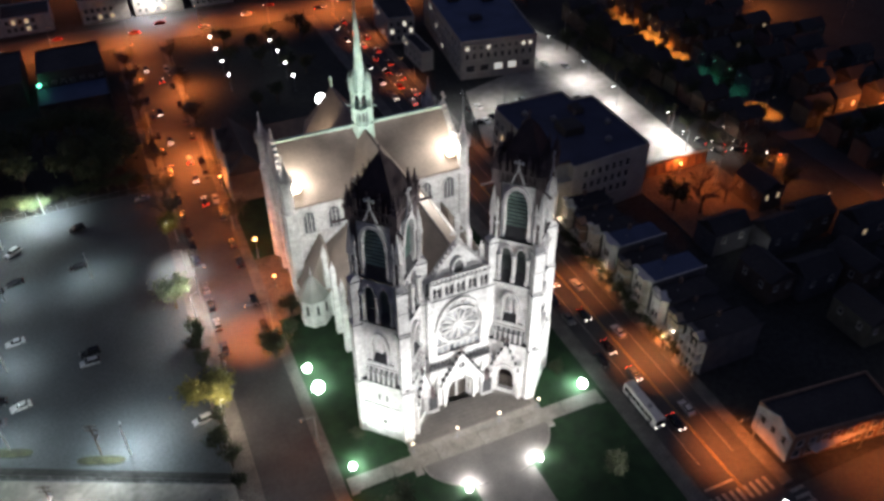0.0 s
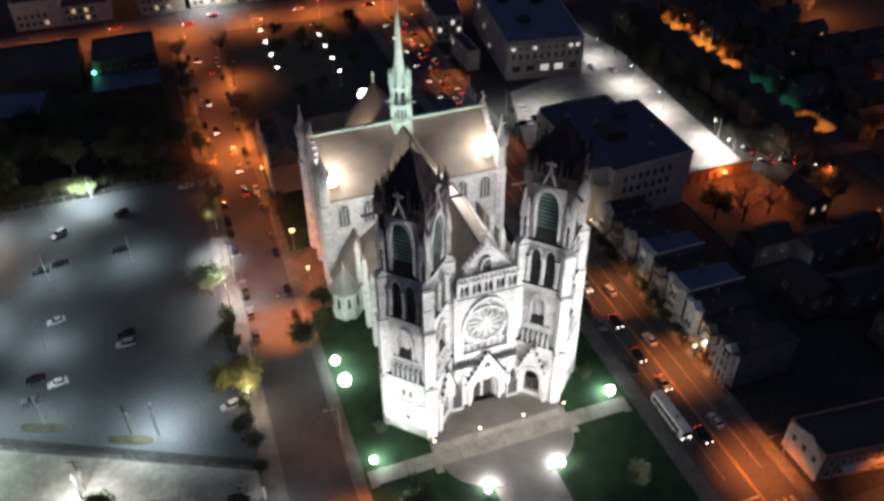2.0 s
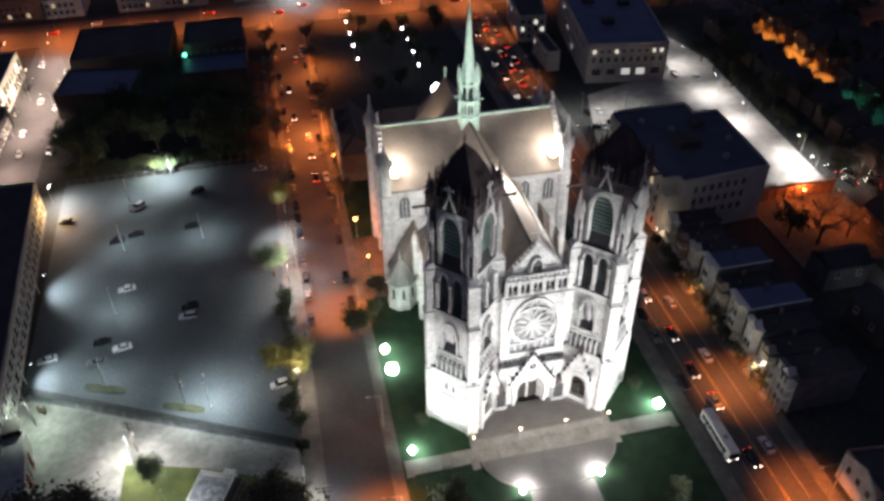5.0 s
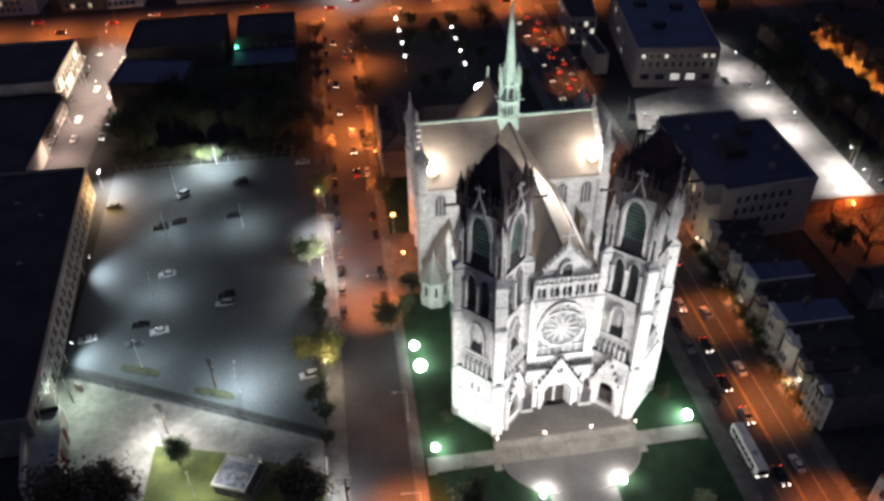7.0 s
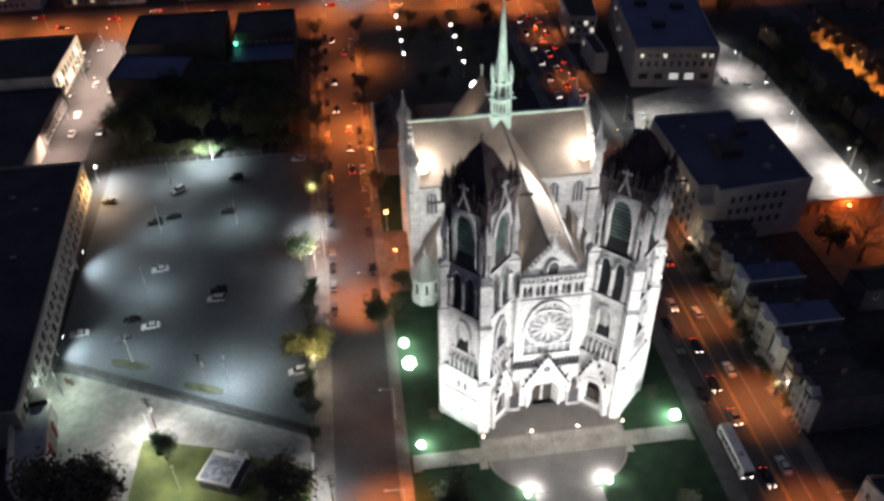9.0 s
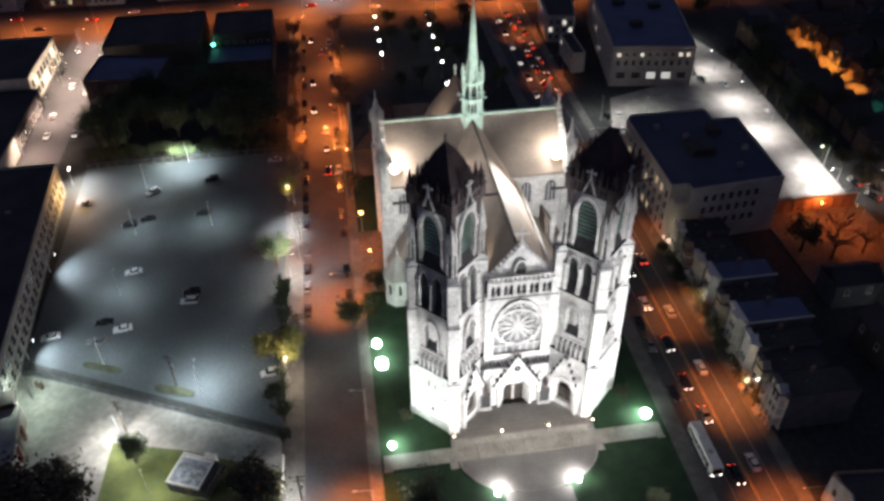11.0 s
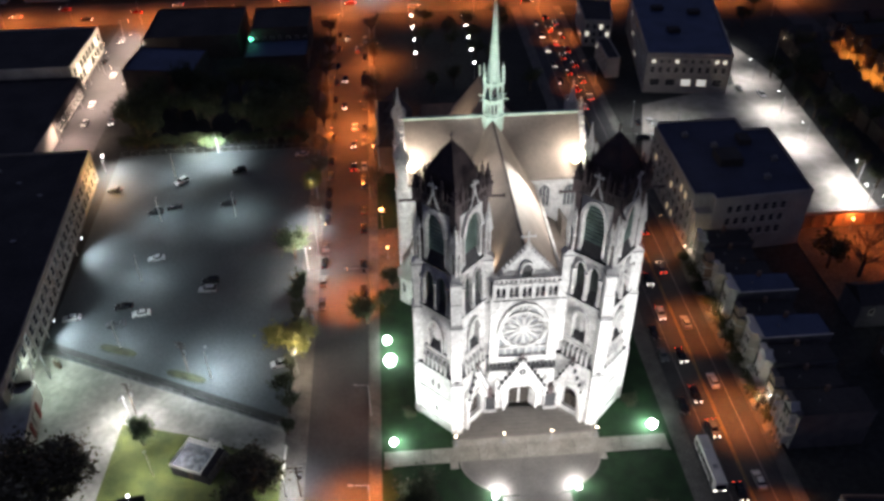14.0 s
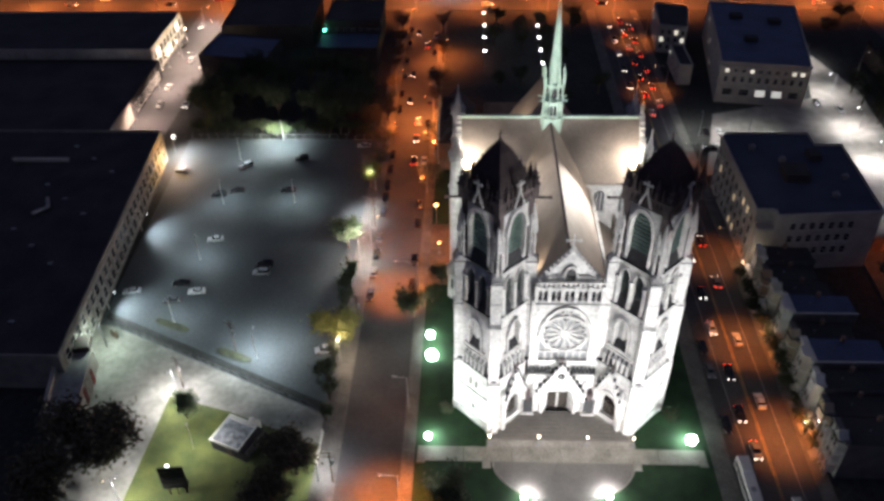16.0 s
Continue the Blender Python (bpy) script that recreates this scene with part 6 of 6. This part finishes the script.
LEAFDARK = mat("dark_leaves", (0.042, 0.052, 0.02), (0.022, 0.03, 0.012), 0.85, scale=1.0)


def tree(x, y, h, r, seed, leaf=None, label="leafy street tree with an uneven crown", clumps=900, low=0.32, bare=False, category="tree", fine=False, sparse=False):
    rn = random.Random(seed)
    o = thing("tree" if category == "tree" else "shrub", label, category, shift(x, y, -0.05), "trees")
    s = Solid().cone(7, 0.05 * r + 0.12, 0.03 * r + 0.07, 0, h * 0.55)
    tips = []
    for i in range(16 if bare or sparse else 9):
        a = rn.uniform(0, 6.28)
        z0 = h * rn.uniform(low * 0.8, 0.55)
        tip = (r * rn.uniform(0.45, 0.95) * math.cos(a), r * rn.uniform(0.45, 0.95) * math.sin(a), h * rn.uniform(0.55, 0.98))
        s.bar((0, 0, z0), tip, 0.05 + 0.012 * r, 4)
        tips.append(Vector(tip))
        for j in range(6 if bare or sparse else 2):
            u = Vector((0, 0, z0)).lerp(Vector(tip), rn.uniform(0.4, 0.9))
            e = u + Vector((rn.uniform(-1, 1), rn.uniform(-1, 1), rn.uniform(0.1, 0.9))) * r * 0.33
            s.bar(u, e, 0.03, 3)
            tips.append(e)
    part("trunk", s, BARK, o)
    if clumps and not bare:
        c = Solid()
        for i in range(int(clumps * (2.4 if fine else 2.6))):
            t = rn.choice(tips)
            p = t * rn.uniform(0.72, 1.0) + Vector((0, 0, h * 0.12)) + Vector((rn.gauss(0, 1), rn.gauss(0, 1), rn.gauss(0, 0.8))) * r * 0.2
            p.z = max(p.z, h * low * 0.8)
            c.blob(p, (rn.uniform(0.02, 0.045) * r + 0.12) if fine else (rn.uniform(0.028, 0.06) * r + 0.11), seed * 1000 + i, rn.uniform(0.25, 0.6))
        part("crown", c, leaf or LEAF, o)
    return o


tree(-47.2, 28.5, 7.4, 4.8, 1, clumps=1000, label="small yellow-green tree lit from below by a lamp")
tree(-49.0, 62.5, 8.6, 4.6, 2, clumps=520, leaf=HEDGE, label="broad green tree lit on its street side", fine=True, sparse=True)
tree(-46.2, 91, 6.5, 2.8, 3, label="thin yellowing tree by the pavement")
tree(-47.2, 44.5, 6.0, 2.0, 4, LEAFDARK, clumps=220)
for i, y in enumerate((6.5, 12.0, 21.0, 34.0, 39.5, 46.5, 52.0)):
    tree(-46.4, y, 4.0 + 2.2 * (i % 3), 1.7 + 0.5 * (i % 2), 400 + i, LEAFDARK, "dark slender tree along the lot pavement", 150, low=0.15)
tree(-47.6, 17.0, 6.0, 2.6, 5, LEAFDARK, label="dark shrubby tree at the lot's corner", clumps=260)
tree(-87, -5, 13, 8.0, 6, AUTUMN, "large brown tree beside the drive", 2400, fine=True)
tree(-92, -16, 12, 7.0, 16, AUTUMN, "large brown tree beside the drive", 1800, fine=True)
tree(-50.0, -6.5, 9.5, 5.2, 7, AUTUMN, "round dark tree on the west lawn", 1700, fine=True)
tree(-52.0, -16, 9.5, 4.8, 17, AUTUMN, "round dark tree on the west lawn", 1300, fine=True)
tree(-74.6, 6.5, 6.0, 3.1, 8, HEDGE, "small round green tree on the lit lawn", 480, low=0.4)
tree(-30.8, 37.2, 7.6, 3.9, 9, LEAFDARK, "dark street tree by the church lawn", 520)
tree(-26.5, 42.5, 4.2, 2.0, 10, LEAFDARK, "dark evergreen shrub by the church", 260, low=0.1)
tree(-24.6, 49.5, 5.0, 2.4, 11, LEAFDARK, "dark evergreen shrub by the church", 260, low=0.1)
tree(-20, -13, 7.5, 4.2, 12, LEAFDARK, "dark tree on the front lawn", 500)
tree(20, -19, 3.6, 2.8, 13, LEAFDARK, "dark tree on the front lawn", 500)
tree(-22, 9, 2.0, 1.6, 40, LEAFDARK, "low clipped shrub by the tower", 150, low=0.05, category="shrub")
tree(22.5, 8.0, 2.4, 1.8, 41, LEAFDARK, "low clipped shrub by the tower", 150, low=0.05, category="shrub")
for i in range(6):
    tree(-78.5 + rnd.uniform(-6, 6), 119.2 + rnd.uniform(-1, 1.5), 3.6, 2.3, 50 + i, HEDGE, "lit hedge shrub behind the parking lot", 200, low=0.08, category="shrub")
# a dark shrub row added to hide the lit trunks and keep this edge dark
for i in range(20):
    tree(-104 + i * 2.8 + rnd.uniform(-0.6, 0.6), 121 + rnd.uniform(-0.6, 1.0), rnd.uniform(3.0, 4.4), rnd.uniform(2.0, 2.8), 300 + i, LEAFDARK, "added dark shrub that hides the trunks behind the lot fence", 130, low=0.06, category="shrub")
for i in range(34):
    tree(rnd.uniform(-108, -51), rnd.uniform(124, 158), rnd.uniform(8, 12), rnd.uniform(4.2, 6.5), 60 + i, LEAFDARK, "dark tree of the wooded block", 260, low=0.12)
for i in (0, 2, 4, 5, 7, 8, 9):
    tree(-29.0 + rnd.uniform(-0.8, 0.8), 88 + i * 12 + rnd.uniform(-4, 4), rnd.uniform(7, 10), rnd.uniform(3.2, 5.2), 100 + i, AUTUMN, "thin autumn street tree in orange light", rnd.randint(70, 190), fine=True, sparse=True)
for i in range(9):
    tree(-44.8 + rnd.uniform(-0.6, 0.6), 100 + i * 12.5 + rnd.uniform(-4, 4), rnd.uniform(6.5, 9.5), rnd.uniform(3.0, 5.0), 120 + i, AUTUMN, "thin autumn street tree in orange light", rnd.randint(60, 180), fine=True, sparse=True)
for i in range(15):
    tree(47.9 + rnd.uniform(-0.5, 0.5), 1 + i * 3.6 + rnd.uniform(-1, 1), rnd.uniform(2.5, 5.5), rnd.uniform(1.2, 2.2), 140 + i, LEAFDARK, "small dark front-garden tree", 140, low=0.2)
for i, (x, y) in enumerate(((113, 64), (117, 58), (121, 66), (124, 56), (119, 49), (127, 62), (112, 54))):
    tree(x, y, 8.5 + i % 3, 4.0, 270 + i, label="bare grey tree among parked cars", bare=True)
tree(88, 43, 11, 6.0, 150, label="bare tree against orange light", bare=True)
tree(97, 44, 9, 4.6, 151, label="bare tree against orange light", bare=True)
tree(93, 50, 9, 4.6, 153, label="bare tree against orange light", bare=True)
tree(82, 47, 9, 4.6, 152, LEAFDARK, "dark tree below the yard wall", 300)
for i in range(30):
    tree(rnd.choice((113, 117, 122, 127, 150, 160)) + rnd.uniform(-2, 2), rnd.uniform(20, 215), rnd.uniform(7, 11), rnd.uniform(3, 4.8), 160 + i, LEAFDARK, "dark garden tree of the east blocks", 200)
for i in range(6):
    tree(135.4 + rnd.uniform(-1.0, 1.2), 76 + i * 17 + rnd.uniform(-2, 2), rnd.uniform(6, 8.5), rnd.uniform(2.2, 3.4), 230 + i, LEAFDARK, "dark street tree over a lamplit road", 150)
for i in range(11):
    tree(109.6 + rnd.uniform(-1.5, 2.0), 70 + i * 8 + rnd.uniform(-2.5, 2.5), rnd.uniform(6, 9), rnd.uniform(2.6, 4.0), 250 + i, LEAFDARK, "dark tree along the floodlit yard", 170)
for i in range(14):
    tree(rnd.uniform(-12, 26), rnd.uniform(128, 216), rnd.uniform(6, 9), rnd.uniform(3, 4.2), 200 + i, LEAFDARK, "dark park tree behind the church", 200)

# ---- small things of the west side ----
def utility_pole(x, y, h, a):
    o = thing("utility_pole", "weathered timber utility pole with crossarms", "pole", shift(x, y) @ turn(a), "utility poles")
    part("pole", Solid().cone(7, 0.17, 0.11, 0, h), WOOD, o)
    for z in (h - 0.5, h - 1.6):
        part("crossarm", Solid().box(-1.2, 1.2, -0.08, 0.08, z, z + 0.16), WOOD, o)
        for q in (-1.05, -0.4, 0.4, 1.05):
            part("insulator", Solid().cone(6, 0.06, 0.05, z + 0.16, z + 0.36, q, 0), TRIM, o)
    part("transformer", Solid().cone(8, 0.3, 0.3, h - 3.6, h - 2.5, 0.45, 0), STEEL, o)


for x, y, a in ((-69.3, 25.4, -20), (-77.9, 14.6, -20), (-42.9, -8.0, 0), (-43.0, 34, 0), (-43.0, 72, 0)):
    utility_pole(x, y, 9.0, a)
hut = thing("pavilion", "flat-roofed grey pavilion with a white parapet on the lawn", "pavilion", shift(-62.5, 0.4) @ turn(-23))
part("wall", Solid().box(-4.0, 4.0, -3.2, 3.2, -0.1, 2.6), ROOF, hut, "dark felted side walls")
part("roof", Solid().box(-4.0, 2.5, -3.2, 3.2, 2.6, 2.75), mat("grey_membrane", (0.34, 0.37, 0.41), (0.12, 0.13, 0.15), scale=0.9, fine=3.0, vary=0.3), hut, "grey weathered flat roof")
part("lean_to", Solid().loft([(2.5, -3.2, 2.6), (4.6, -3.2, 1.4), (4.6, 3.2, 1.4), (2.5, 3.2, 2.6)], [(2.5, -3.2, 3.0), (4.6, -3.2, 1.7), (4.6, 3.2, 1.7), (2.5, 3.2, 3.0)]), ROOF, hut, "dark sloping tarred lean-to roof")
for x0, x1, y0, y1 in ((-4.15, 2.6, -3.4, -3.15), (-4.15, 2.6, 3.15, 3.4), (-4.15, -3.9, -3.15, 3.15), (2.4, 2.6, -3.15, 3.15)):
    part("parapet", Solid().box(x0, x1, y0, y1, 2.5, 3.05), TRIM, hut)
part("coping", Solid().box(-3.6, 2.2, 2.5, 2.9, 2.75, 2.95), TRIM, hut)
for x in (0.6, 1.9):
    part("roof_unit", Solid().box(x - 0.45, x + 0.45, 3.5, 4.3, 0, 3.3).cone(8, 0.25, 0.25, 3.3, 3.5, x, 3.9), TRIM, hut, "white air handling box")
part("door", Solid().box(-0.5, 0.5, -3.28, -3.2, 0, 2.1), WOOD, hut)
sign = thing("billboard", "dark backed billboard on timber legs with a lamp on top", "billboard", shift(-71.0, -11.6) @ turn(6))
part("panel", Solid().box(-2.2, 2.2, -0.2, 0.2, 2.4, 8.2), mat("board_back", (0.014, 0.013, 0.012)), sign)
for z in (3.4, 5.2, 7.0):
    part("rail", Solid().box(-2.25, 2.25, -0.32, -0.2, z, z + 0.14), mat("dark_rail", (0.03, 0.028, 0.026)), sign)
for q in (-1.5, 0, 1.5):
    part("leg", Solid().box(q - .12, q + .12, 0.2, 0.45, 0, 7.6), WOOD, sign)
    part("brace", Solid().bar((q, 0.4, 5.0), (q, 2.6, 0), 0.09, 4), WOOD, sign)
part("lamp", Solid().ball((-0.4, 0.3, 8.4), 0.2, 10, 5), BULB["white"], sign)
# a thin pole; its lamp is added to light the lawn and pavilion
flag = thing("lawn_lamp", "thin white pole on the lawn with an added lamp", "lamp", shift(-71.1, -1.2))
part("pole", Solid().cone(6, 0.08, 0.04, 0, 6.5), TRIM, flag)
spot("lawn_light", (-71.1, -1.2, 7.2), (-69, 0, 0), 7000, WHITE, 150, 0.7, 0.3)
part("lamp_head", Solid().cone(8, 0.3, 0.3, 7.3, 7.4).bar((0, 0, 6.4), (0, 0, 7.3), 0.05, 5), STEEL, flag)
fence = thing("chain_fence", "steel mesh fence along the parking lot's edge", "fence")
P0, P1 = Vector((-102.8, 34.2, 0)), Vector((-47.2, 7.6, 0))
for i in range(24):
    p = P0.lerp(P1, i / 23)
    part("post", Solid().cone(5, 0.05, 0.05, 0, 1.9), STEEL, fence, m=Matrix.Translation(p))
for z in (0.15, 1.0, 1.85):
    part("rail", Solid().bar(P0 + Vector((0, 0, z)), P1 + Vector((0, 0, z)), 0.03, 4), STEEL, fence)
fence = thing("chain_fence", "steel mesh fence behind the parking lot", "fence")
for i in range(22):
    part("post", Solid().cone(5, 0.05, 0.05, 0, 1.9), STEEL, fence, m=shift(-105 + i * 2.7, 116.8))
for z in (0.15, 1.85):
    part("rail", Solid().bar((-105, 116.8, z), (-48.3, 116.8, z), 0.03, 4), STEEL, fence)
for x, y in ((-98.4, 29.6), (-97.4, 29.0)):
    o = thing("gate_post", "dark square gate pillar at the drive", "gate post", shift(x, y), "gate posts")
    part("pillar", Solid().box(-0.3, 0.3, -0.3, 0.3, 0, 2.2), WOOD, o)
    part("cap", Solid().cone(4, 0.5, 0.1, 2.2, 2.6, 0, 0, math.pi / 4), CONCRETE, o)
wall = thing("low_wall", "low white barrier beside the pavement", "barrier", shift(-46.6, 0))
part("panel", Solid().box(-0.15, 0.15, -4.5, 3.0, 0, 0.9), TRIM, wall)
for q in (-4.5, -0.8, 3.0):
    part("post", Solid().box(-0.22, 0.22, q - .2, q + .2, 0, 1.1), TRIM, wall)
